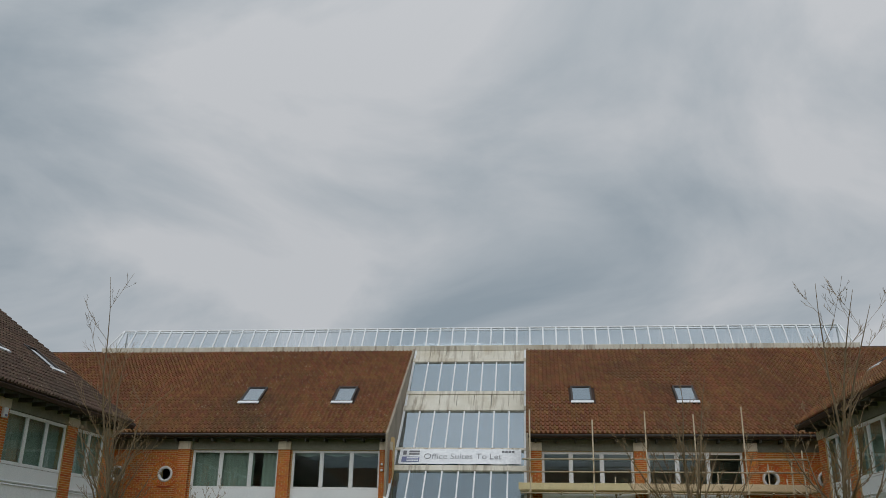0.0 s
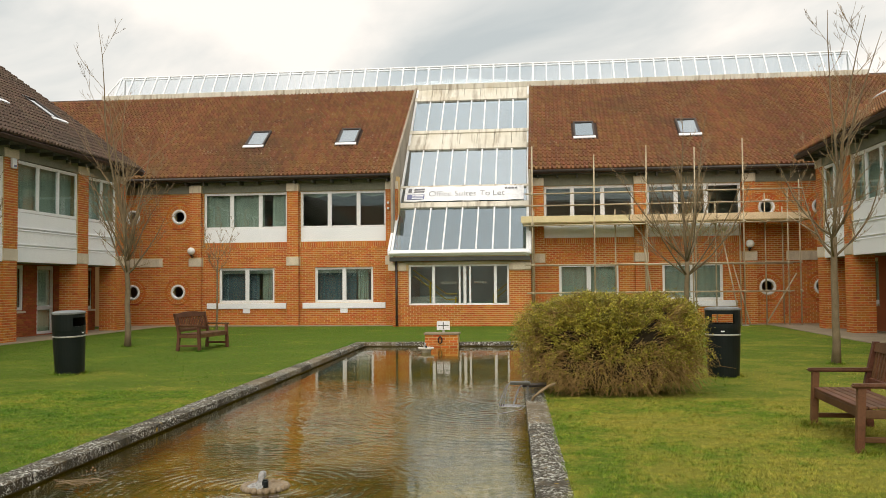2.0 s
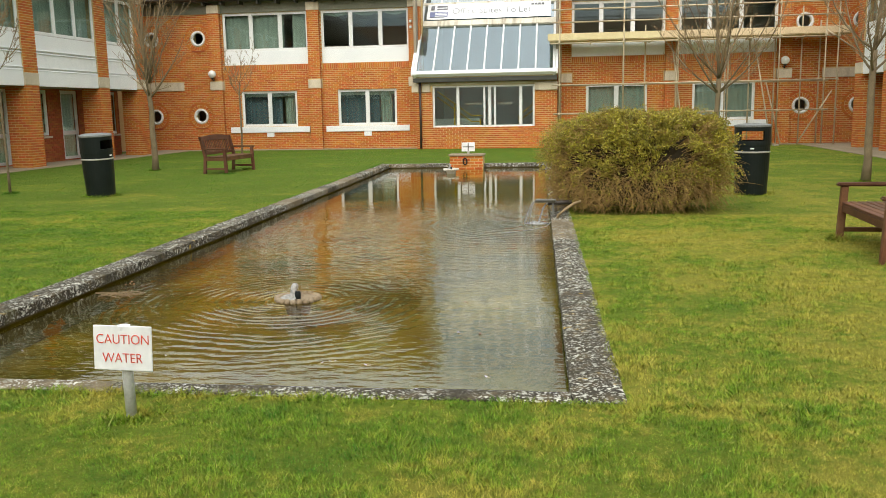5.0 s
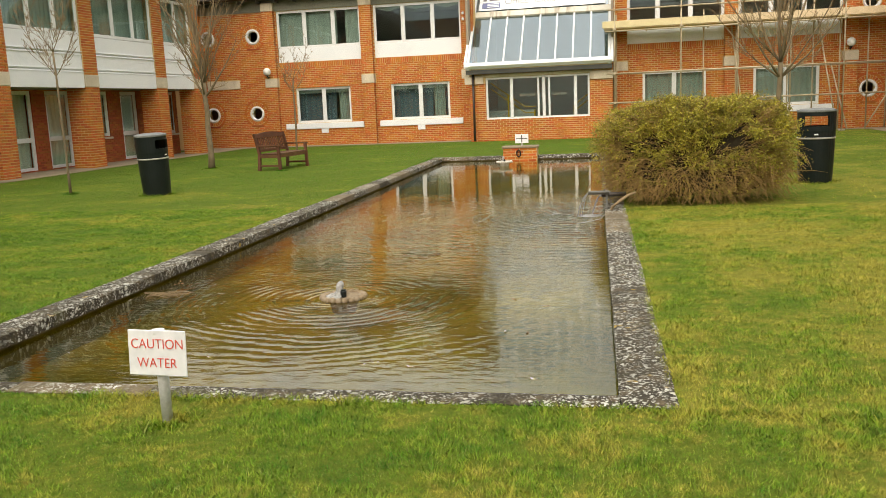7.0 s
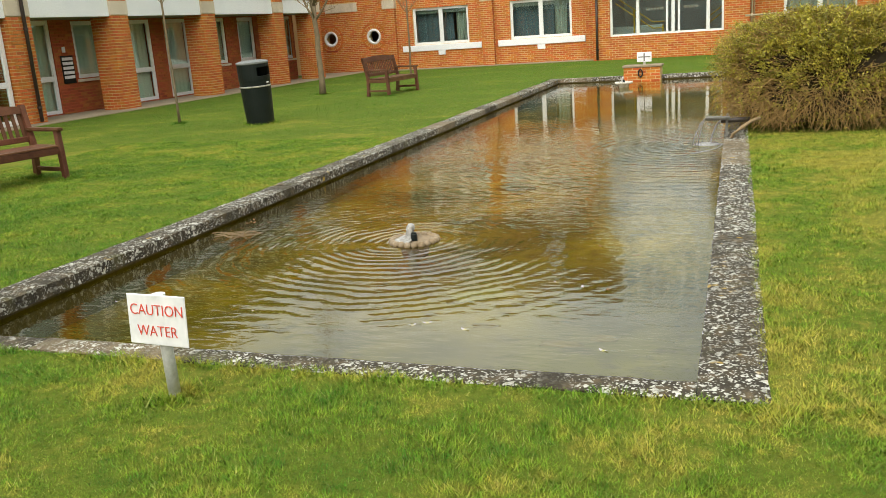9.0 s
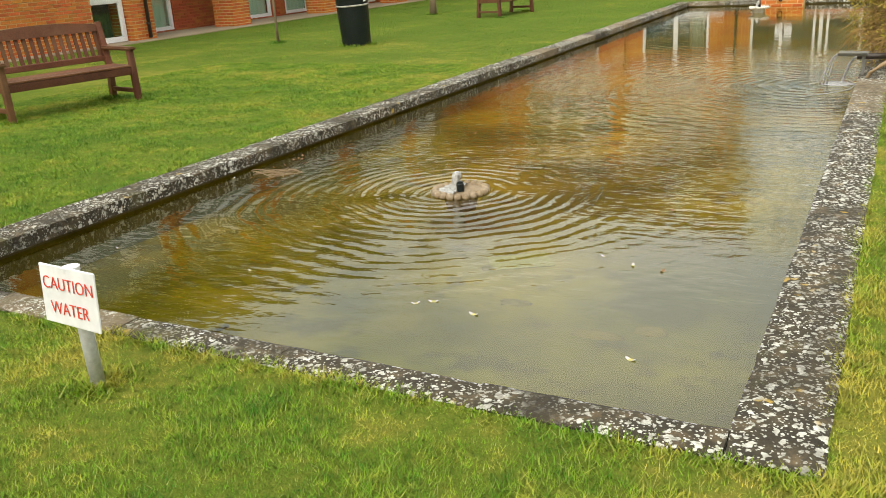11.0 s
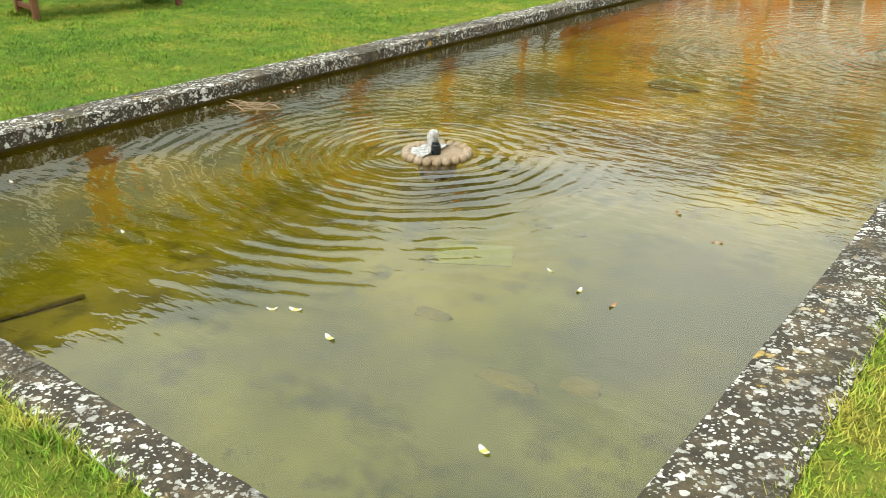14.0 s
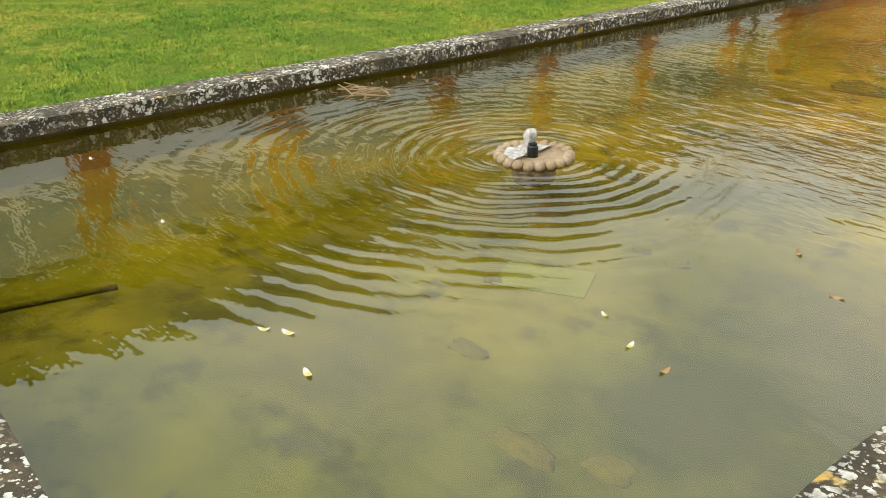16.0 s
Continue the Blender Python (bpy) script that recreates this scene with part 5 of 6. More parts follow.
for x, top in SX:
    pole("standard", (x, SY, 0.02), (x + 0.02, SY, top))
    pole("standard", (x + 0.05, SY2, 0.02), (x + 0.05, SY2, 4.4))
    pole("transom_tube", (x + 0.04, SY - 0.2, 3.80), (x + 0.04, SY2 + 0.2, 3.80))
    part("base_plate", one(box, x - 0.1, x + 0.1, SY - 0.1, SY + 0.1, 0.0, 0.03), STEEL, sc)
    for z in (1.24, 2.28, 3.82, 4.5, 4.95):
        if z < top:
            part("coupler", one(box, x - 0.045, x + 0.045, SY - 0.075, SY - 0.01, z - 0.045, z + 0.045, bevel=0.012), TUBE, sc)
for z, a, b in ((4.95, -0.35, 9.7), (4.50, -0.35, 9.7), (2.28, -0.35, 9.5), (1.24, -0.3, 9.3), (3.76, -0.4, 9.6)):
    pole("ledger", (a, SY - 0.05, z), (b, SY - 0.05, z + 0.02))
pole("ledger", (-0.3, SY2 - 0.05, 2.28), (9.5, SY2 - 0.05, 2.28))
for a, b in (((9.12, SY, 4.0), (10.4, SY, 3.1)), ((8.3, SY, 0.05), (9.4, SY, 1.9)), ((4.4, SY - 0.1, 0.05), (4.0, SY2, 3.8)), ((7.4, SY - 0.1, 0.05), (6.9, SY2, 3.8)), ((7.75, SY, 0.05), (7.35, SY2, 2.3))):
    pole("brace", a, b)
for k in range(DECK):
    y0 = SY + 0.03 + 0.21 * k
    for a, b in ((-0.45, 3.45), (3.47, 7.35), (7.37, 10.0)):
        part("scaffold_board", one(box, a, b, y0, y0 + 0.20, 3.85 + 0.004 * (k % 2), 3.89 + 0.004 * (k % 2), bevel=0.006), PLANK, sc)
for a, b in ((-0.5, 3.5), (3.52, 7.4), (7.42, 9.95)):
    part("toe_board", one(box, a, b, SY - 0.005, SY + 0.028, 3.88, 4.12, bevel=0.006), PLANK, sc)

for x, top, y in ((8.55, 4.9, SY2), (9.55, 5.3, SY), (6.75, 4.6, SY2), (3.05, 4.4, SY2)):
    pole("standard", (x, y, 0.02), (x, y, top))
    for z in (1.26, 2.30, 3.78):
        part("coupler", one(box, x - 0.045, x + 0.045, y - 0.075, y - 0.01, z - 0.045, z + 0.045, bevel=0.012), TUBE, sc)
for x in (1.05, 3.2, 5.0, 6.7, 8.4):
    pole("transom_tube", (x, SY - 0.22, 3.79), (x, SY2 + 0.22, 3.79))

# ---- pier with a notice at the head of the pond ----
pier = thing("brick_pier", (-2.47, 23.8, -0.34), "low brick pedestal with stone cap at the pond's end", "pedestal")
wp = Wall((-2.47, 23.58, 0), (1, 0, 0), (0, -1, 0))
body = part("body", one(box, -2.92, -2.02, 23.59, 24.05, -0.34, 0.23), MORTAR, pier)
for r in brick_rects(-0.45, 0.45, -0.28, 0.23):
    hang("brick", brick_mesh("brick", wp, [r], -0.008), BRICK, body)
part("cap", one(box, -2.95, -1.99, 23.55, 24.08, 0.23, 0.285, bevel=0.012), CONC, pier, "weathered stone cap")
bm = bmesh.new()
n = 16
tube(bm, [(-2.5 + 0.05 * math.cos(k * 2 * math.pi / n), 23.55, 0.09 + 0.09 * math.sin(k * 2 * math.pi / n)) for k in range(n + 1)], 0.018, 6)
part("spout_ring", bm, BLACK, pier, "black iron ring")
nt = thing("pond_notice", (-2.44, 23.85, 0.285), "small white notice on the brick pedestal", "notice")
part("board", one(box, -2.62, -2.26, 23.82, 23.84, 0.35, 0.59, bevel=0.004), SIGNWHITE, nt)
part("post", one(box, -2.47, -2.41, 23.84, 23.87, 0.28, 0.5), STEEL, nt)
part("print_bar", one(box, -2.455, -2.425, 23.815, 23.82, 0.37, 0.57), LEAD, nt)
part("print_bar", one(box, -2.59, -2.29, 23.815, 23.82, 0.46, 0.485), LEAD, nt)


# ---- fountains ----
def fountain(cx, cy, name_label, lift=0.0, tone=SHELL):
    ft = thing("fountain", (cx, cy, WZ), name_label, "fountain")
    rng = random.Random(5)
    z0 = WZ + lift
    bm = bmesh.new()
    lathe(bm, [(0.10, -0.12 - lift), (0.12, -0.03), (0.165, -0.012), (0.172, 0.010), (0.160, 0.022), (0.10, 0.012), (0.03, 0.010)], (cx, cy, z0), 44)
    for v in bm.verts:
        v.co.z += 0.004 * noise.noise(v.co * 22)
    bowl = part("bowl", bm, tone, ft, "shallow buff stone bowl", True)
    n = 21
    bead = bmesh.new()
    bmesh.ops.create_icosphere(bead, subdivisions=2, radius=0.029)
    for v in bead.verts:
        v.co = Vector((v.co.x * 1.15, v.co.y * 0.98, v.co.z * 0.95)) * (1 + 0.12 * noise.noise(v.co * 50))
    me = bpy.data.meshes.new("scallop")
    bead.to_mesh(me); bead.free()
    me.materials.append(tone)
    me.shade_smooth()
    for k in range(n):
        a = k * 2 * math.pi / n
        ob = new("scallop", me)
        ob.parent = bowl
        ob.matrix_basis = Matrix.Translation((cx + 0.176 * math.cos(a), cy + 0.176 * math.sin(a), z0 + 0.012 + rng.uniform(-0.003, 0.003))) @ Matrix.Rotation(a + rng.uniform(-0.1, 0.1), 4, "Z")
    bm = bmesh.new()
    lathe(bm, [(0.027, 0.0), (0.027, 0.05), (0.021, 0.056), (0.021, 0.066)], (cx + 0.005, cy - 0.015, z0 + 0.012), 14)
    part("nozzle", bm, BLACK, ft, "black plastic nozzle")
    # low dome of water thrown up beside the nozzle, running down over the bowl
    bm = bmesh.new()
    prof = [(0.052, 0.0), (0.038, 0.018), (0.031, 0.045), (0.029, 0.070), (0.033, 0.094), (0.031, 0.114), (0.020, 0.128), (0.006, 0.134)]
    rows = []
    for i, (r, z) in enumerate(prof):
        row = []
        for k in range(26):
            a = k * 2 * math.pi / 26
            g = r * (1 + 0.16 * noise.noise(Vector((math.cos(a) * 1.6, math.sin(a) * 1.6, z * 28 + cx))) + 0.08 * math.sin(a * 5 + z * 60))
            row.append(bm.verts.new((cx - 0.040 + 0.16 * z + g * math.cos(a), cy - 0.005 + g * math.sin(a), z0 + 0.014 + z)))
        rows.append(row)
    for a, b in zip(rows, rows[1:]):
        for k in range(26):
            bm.faces.new((a[k], a[(k + 1) % 26], b[(k + 1) % 26], b[k]))
    bm.faces.new(rows[-1]); bm.faces.new(rows[0])
    part("water_jet", bm, FOAM, ft, "low bubbling dome of white water", True)
    # skin of aerated water over the west side of the bowl
    bm = bmesh.new()
    n = 20
    grid = []
    for i in range(6):
        row = []
        for k in range(n + 1):
            a = 1.7 + 3.1 * k / n
            d = 0.03 + 0.028 * i
            row.append(bm.verts.new((cx + d * math.cos(a), cy + d * math.sin(a), z0 + 0.028 + 0.012 * noise.noise(Vector((d * 30, a * 3, cx))) - (0.010 if i == 5 else 0))))
        grid.append(row)
    for a, b in zip(grid, grid[1:]):
        for k in range(n):
            bm.faces.new((a[k], a[k + 1], b[k + 1], b[k]))
    tagged(part("foam", bm, FOAM, ft, "skin of aerated water on the bowl", True), kind="stuff")
    return ft


fountain(-2.075, 7.40, "scalloped buff stone fountain bubbling in the pond")
PALESHELL = surface("pale_fountain_stone", (0.48, 0.45, 0.38), (0.62, 0.60, 0.54), 9, 60, 0.6, stain=(0.30, 0.24, 0.16), bump=0.5)
fountain(-2.66, 21.9, "small pale stone fountain near the pedestal", 0.09, PALESHELL)

# lead spout, its water, and a bent pipe
sp = thing("water_spout", (0.12, 12.3, 0.02), "grey lead spout pouring into the pond from the hedge", "spout")
bm = bmesh.new()
n = 8
for k in range(n):
    # half-round channel, open on top
    a0, a1 = math.pi + math.pi * k / n, math.pi + math.pi * (k + 1) / n
    q = []
    for x in (-0.20, 0.08):
        for r, a in ((0.075, a0), (0.075, a1), (0.062, a1), (0.062, a0)):
            q.append((x, 12.31 + r * math.cos(a), 0.245 + 0.045 / 0.075 * r * math.sin(a)))
    hexa(bm, q)
part("channel", bm, surface("pale_lead", (0.12, 0.12, 0.11), (0.20, 0.20, 0.185), 6, 60, 0.45), sp, "pale worn lead channel")
for k, (y, dx, r) in enumerate(((12.27, 0.16, 0.007), (12.34, 0.10, 0.006), (12.30, 0.13, 0.004))):
    bm = bmesh.new()
    pts = [(-0.19 - dx * k_ / 8, y + 0.008 * math.sin(k_ * 1.7), 0.228 - 0.32 * (k_ / 8) ** 2) for k_ in range(9)]
    tube(bm, pts, [r * (1 + 0.4 * math.sin(k_ * 2.3 + k)) for k_ in range(9)], 6)
    part("falling_water", bm, FOAM, sp, "thin falling strand of water", True)
part("support", one(box, 0.03, 0.06, 12.30, 12.325, 0.010, 0.205), LEAD, sp)
bm = bmesh.new()
tube(bm, [(-0.03, 12.47, 0.175), (0.30, 12.50, 0.185)], 0.030, 12)
part("lower_pipe", bm, GUTTER, sp, "short dark pipe beside the channel", True)
bm = bmesh.new()
tube(bm, [(-0.03 - 0.13 * k_ / 8, 12.47 + 0.006 * math.sin(k_ * 2.1), 0.172 - 0.285 * (k_ / 8) ** 2) for k_ in range(9)], [0.012 * (1 + 0.3 * math.sin(k_ * 1.9)) for k_ in range(9)], 7)
part("falling_water", bm, FOAM, sp, "thin falling strand of water", True)
bm = bmesh.new()
lathe(bm, [(0.02, 0.022), (0.06, 0.016), (0.11, 0.010), (0.15, 0.004), (0.17, 0.001)], (-0.19, 12.45, WZ), 26)
for v in bm.verts:
    v.co.z += 0.006 * noise.noise(v.co * 40)
    v.co.x += 0.03 * noise.noise(v.co * 14)
part("splash", bm, FOAM, sp, "small patch of broken water", True)
bp = thing("bent_pipe", (0.2, 12.0, 0.02), "brown bent pipe running over the coping into the water", "pipe")
bm = bmesh.new()
tube(bm, [(0.42, 12.28, 0.22), (0.32, 12.22, 0.19), (0.22, 12.16, 0.13), (0.12, 12.12, 0.05), (0.08, 12.10, -0.12)], 0.020, 8)
part("pipe", bm, TWIG, bp, smooth=True)
ho = thing("garden_hose", (-0.2, 11.6, WZ), "thin pale hose trailing from the coping into the pond", "hose")
bm = bmesh.new()
tube(bm, [(0.10, 12.14, 0.03), (0.04, 12.08, -0.03), (-0.05, 11.98, -0.092), (-0.22, 11.78, WZ + 0.004), (-0.42, 11.55, WZ + 0.002), (-0.66, 11.42, WZ - 0.004), (-0.95, 11.36, WZ - 0.03)], 0.005, 8)
part("tube", bm, surface("pale_hose", (0.26, 0.26, 0.22), (0.34, 0.34, 0.29), 6, 50, 0.5), ho, smooth=True)

# ---- things lying in the pond ----
sl = part("sunken_slab", one(box, -0.19, 0.19, -0.12, 0.12, -0.345, -0.335), surface("pale_silted_slab", (0.115, 0.118, 0.060), (0.150, 0.152, 0.085), 8, 50, 0.9))
sl.matrix_basis = pose(-1.38, 6.83, 0, 0, 0, 32)
tagged(sl, "pale silted stone slab lying under the water", "slab")
SLUDGE = surface("dark_weed_sludge", (0.050, 0.042, 0.012), (0.095, 0.080, 0.020), 9, 50, 0.9, bump=0.6)
for x, y, rx, ry, top in ((-2.19, 10.76, 0.24, 0.12, -0.27), (-2.30, 9.05, 0.16, 0.10, -0.30), (-2.10, 8.05, 0.14, 0.09, -0.30), (-1.51, 6.66, 0.05, 0.04, -0.325), (-1.32, 7.36, 0.05, 0.04, -0.325), (-1.13, 7.37, 0.06, 0.05, -0.325),
                          (-1.14, 6.23, 0.10, 0.05, -0.33), (-0.60, 6.00, 0.14, 0.06, -0.33), (-0.37, 6.13, 0.09, 0.07, -0.33), (-2.9, 5.9, 0.14, 0.10, -0.33)):
    bm = bmesh.new()
    bmesh.ops.create_icosphere(bm, subdivisions=3, radius=1.0)
    for v in bm.verts:
        d = v.co.normalized()
        g = 1 + 0.35 * noise.noise(d * 2.2 + Vector((x, y, 0)))
        v.co = Vector((x + d.x * rx * g, y + d.y * ry * g, max(-0.36, -0.345 + max(d.z, -0.1) * (top + 0.345) * g)))
    tagged(part("weed_clump", bm, SLUDGE, smooth=True), "dark clump of weed and silt under the water", "weed", "sunken weed clumps")
bm = bmesh.new()
tube(bm, [(-2.55, 4.78, -0.33), (-2.50, 5.05, -0.325), (-2.43, 5.40, -0.332)], 0.014, 6)
tagged(part("sunken_branch", bm, SLUDGE, smooth=True), "dark branch lying on the pond floor", "branch")
rng = random.Random(31)
bm = bmesh.new()
for k in range(34):
    a, d = rng.uniform(0, 6.28), rng.uniform(0, 0.17)
    c = Vector((-3.74 + d * 1.2 * math.cos(a), 7.47 + d * 0.8 * math.sin(a), WZ + rng.uniform(-0.004, 0.018)))
    b = rng.uniform(0, 3.14)
    e = Vector((math.cos(b), math.sin(b), rng.uniform(-0.15, 0.15))) * rng.uniform(0.04, 0.12)
    tube(bm, [c - e, c + e * 0.2 + Vector((0.01, 0, 0.005)), c + e], 0.0035, 4)
tagged(part("twig_raft", bm, TWIG), "raft of drifted brown twigs by the pond edge", "twigs", kind="stuff")

# ---- warning sign ----
sg = thing("warning_sign", (-1.925, 4.215, 0), "white sign with red capitals on a short grey post", "sign")
bm = bmesh.new()
tube(bm, [(-1.932, 4.213, -0.05), (-1.930, 4.196, 0.470)], 0.027, 16)
part("post", bm, surface("grey_plastic_post", (0.46, 0.47, 0.47), (0.54, 0.55, 0.55), 4, 50, 0.5), sg, "grey plastic post", True)
bm = bmesh.new()
tube(bm, [(-1.930, 4.196, 0.466), (-1.930, 4.196, 0.482)], 0.032, 16)
part("post_cap", bm, SIGNWHITE, sg)
SM = Matrix.Translation((-1.925, 4.160, 0.374)) @ Matrix.Rotation(radians(-3), 4, "Z") @ Matrix.Rotation(radians(86), 4, "X")
bm = bmesh.new()
box(bm, -0.158, 0.158, -0.112, 0.112, -0.008, 0.0)
soft(bm, 0.003)
bm.transform(SM)
part("board", bm, SIGNWHITE, sg)
lettering("lettering", "CAUTION", 0.080, SM @ Matrix.Translation((0.004, 0.043, 0.003)) @ Matrix.Diagonal((0.80, 0.86, 1, 1)), RED, sg, "red capitals")
lettering("lettering", "WATER", 0.080, SM @ Matrix.Translation((0, -0.050, 0.003)) @ Matrix.Diagonal((0.80, 0.86, 1, 1)), RED, sg, "red capitals")


# ---- benches ----
def bench(place, turn, label):
    """A slatted garden bench; local x along it, y to the front."""
    b = thing("garden_bench", (0, 0, 0), label, "bench", "garden benches")
    L = 0.80

    def p(name, x0, x1, y0, y1, z0, z1, r=0.006):
        return part(name, one(box, x0, x1, y0, y1, z0, z1, bevel=r), WOOD, b)

    for s in (-1, 1):
        x = s * L
        a, c = sorted((x, x - s * 0.065))
        bm = bmesh.new()
        hexa(bm, [
            (a, 0.0, 0.0), (c, 0.0, 0.0), (c, 0.075, 0.0), (a, 0.075, 0.0), (a, -0.03, 0.60), (c, -0.03, 0.60), (c, 0.045, 0.60), (a, 0.045, 0.60)])
        soft(bm, 0.006)
        part("front_leg", bm, WOOD, b)
        bm = bmesh.new()
        hexa(bm, [(a, -0.58, 0.0), (c, -0.58, 0.0), (c, -0.51, 0.0), (a, -0.51, 0.0), (a, -0.55, 0.42), (c, -0.55, 0.42), (c, -0.48, 0.42), (a, -0.48, 0.42)])
        hexa(bm, [(a, -0.55, 0.42), (c, -0.55, 0.42), (c, -0.48, 0.42), (a, -0.48, 0.42), (a, -0.66, 0.93), (c, -0.66, 0.93), (c, -0.60, 0.93), (a, -0.60, 0.93)])
        part("back_post", bm, WOOD, b)
        bm = bmesh.new()
        w0, w1 = sorted((x + s * 0.015, x - s * 0.085))
        hexa(bm, [(w0, -0.58, 0.60), (w1, -0.58, 0.60), (w1, 0.09, 0.60), (w0, 0.09, 0.60), (w0, -0.58, 0.645), (w1, -0.58, 0.645), (w1, 0.09, 0.640), (w0, 0.09, 0.640)])
        soft(bm, 0.014, 2)
        part("arm_rest", bm, WOOD, b)
        p("side_rail", a + 0.01, c - 0.01, -0.50, 0.0, 0.32, 0.40)
        p("stretcher", a + 0.012, c - 0.012, -0.53, 0.03, 0.10, 0.15)
    p("front_rail", -L + 0.06, L - 0.06, -0.035, 0.03, 0.32, 0.405)
    p("rear_rail", -L + 0.06, L - 0.06, -0.535, -0.49, 0.32, 0.40)
    for k in range(6):
        y = -0.46 + 0.084 * k
        p("seat_slat", -L + 0.01, L - 0.01, y, y + 0.072, 0.408, 0.430, 0.004)
    p("lower_back_rail", -L + 0.06, L - 0.06, -0.575, -0.53, 0.47, 0.54)
    bm = bmesh.new()
    n = 18
    for k in range(n):
        x0, x1 = -L + 2 * L * k / n, -L + 2 * L * (k + 1) / n
        h = [0.905 + 0.055 * math.cos(math.pi * v / (2 * L)) for v in (x0, x1)]
        hexa(bm, [(x0, -0.645, 0.825), (x1, -0.645, 0.825), (x1, -0.595, 0.825), (x0, -0.595, 0.825), (x0, -0.665, h[0]), (x1, -0.665, h[1]), (x1, -0.615, h[1]), (x0, -0.615, h[0])])
    bmesh.ops.remove_doubles(bm, verts=bm.verts, dist=0.0005)
    part("top_rail", bm, WOOD, b, "arched top rail")
    ns = 17
    for k in range(ns):
        x = -L + 0.10 + (2 * L - 0.2) * k / (ns - 1)
        bm = bmesh.new()
        hexa(bm, [(x - 0.022, -0.565, 0.53), (x + 0.022, -0.565, 0.53), (x + 0.022, -0.548, 0.53), (x - 0.022, -0.548, 0.53), (x - 0.022, -0.632, 0.83), (x + 0.022, -0.632, 0.83), (x + 0.022, -0.615, 0.83), (x - 0.022, -0.615, 0.83)])
        part("back_slat", bm, WOOD, b)
    b.matrix_basis = pose(*place, 0, 0, turn)
    return b


b1 = bench((-7.87, 8.93, 0), -101, "brown stained hardwood bench facing the pond")
b2 = copy_thing(b1, pose(-8.12, 21.60, 0, 0, 0, -95))
b3 = copy_thing(b1, pose(3.22, 9.48, 0, 0, 0, 88))


# ---- litter bins ----
def bin_(place, turn):
    b = thing("litter_bin", (0, 0, 0), "black plastic litter bin with a pale band on the lawn", "litter bin", "litter bins")
    bm = bmesh.new()
    lathe(bm, [(0.245, 0.0), (0.255, 0.03), (0.275, 0.45), (0.285, 0.80), (0.290, 0.83), (0.270, 0.84)], n=36)
    part("body", bm, BLACK, b, smooth=False)
    bm = bmesh.new()
    lathe(bm, [(0.287, 0.70), (0.292, 0.705), (0.292, 0.722), (0.287, 0.727)], n=36)
    part("band", bm, STEEL, b, "thin pale band")
    bm = bmesh.new()
    n = 36
    for k in range(n):
        a0, a1 = k * 2 * math.pi / n, (k + 1) * 2 * math.pi / n
        mid = math.degrees((a0 + a1) / 2) % 180
        opening = 48 < mid < 132
        for z0, z1 in (((0.83, 0.90), (1.06, 1.12)) if opening else ((0.83, 1.12),)):
            hexa(bm, [(r * math.cos(a), r * math.sin(a), z) for z in (z0, z1) for r, a in ((0.265, a0), (0.265, a1), (0.290, a1), (0.290, a0))])
    part("hood", bm, BLACK, b, "hood with two slots")
    bm = bmesh.new()
    lathe(bm, [(0.292, 1.12), (0.300, 1.13), (0.296, 1.155), (0.22, 1.175), (0.06, 1.182)], n=36)
    part("lid", bm, surface("faded_grey_lid", (0.10, 0.11, 0.11), (0.20, 0.21, 0.21), 6, 50, 0.6), b, "faded grey lid")
    part("badge", one(box, -0.03, 0.03, -0.294, -0.288, 0.765, 0.785), SIGNWHITE, b)
    b.matrix_basis = pose(*place, 0, 0, turn)
    return b


bl = bin_((-8.46, 15.45, 0), 84)
bl.matrix_basis = pose(-8.44, 15.45, -0.006, 0, -3.0, 84)
br = copy_thing(bl, pose(3.28, 15.35, 0, 0, 0, -11))


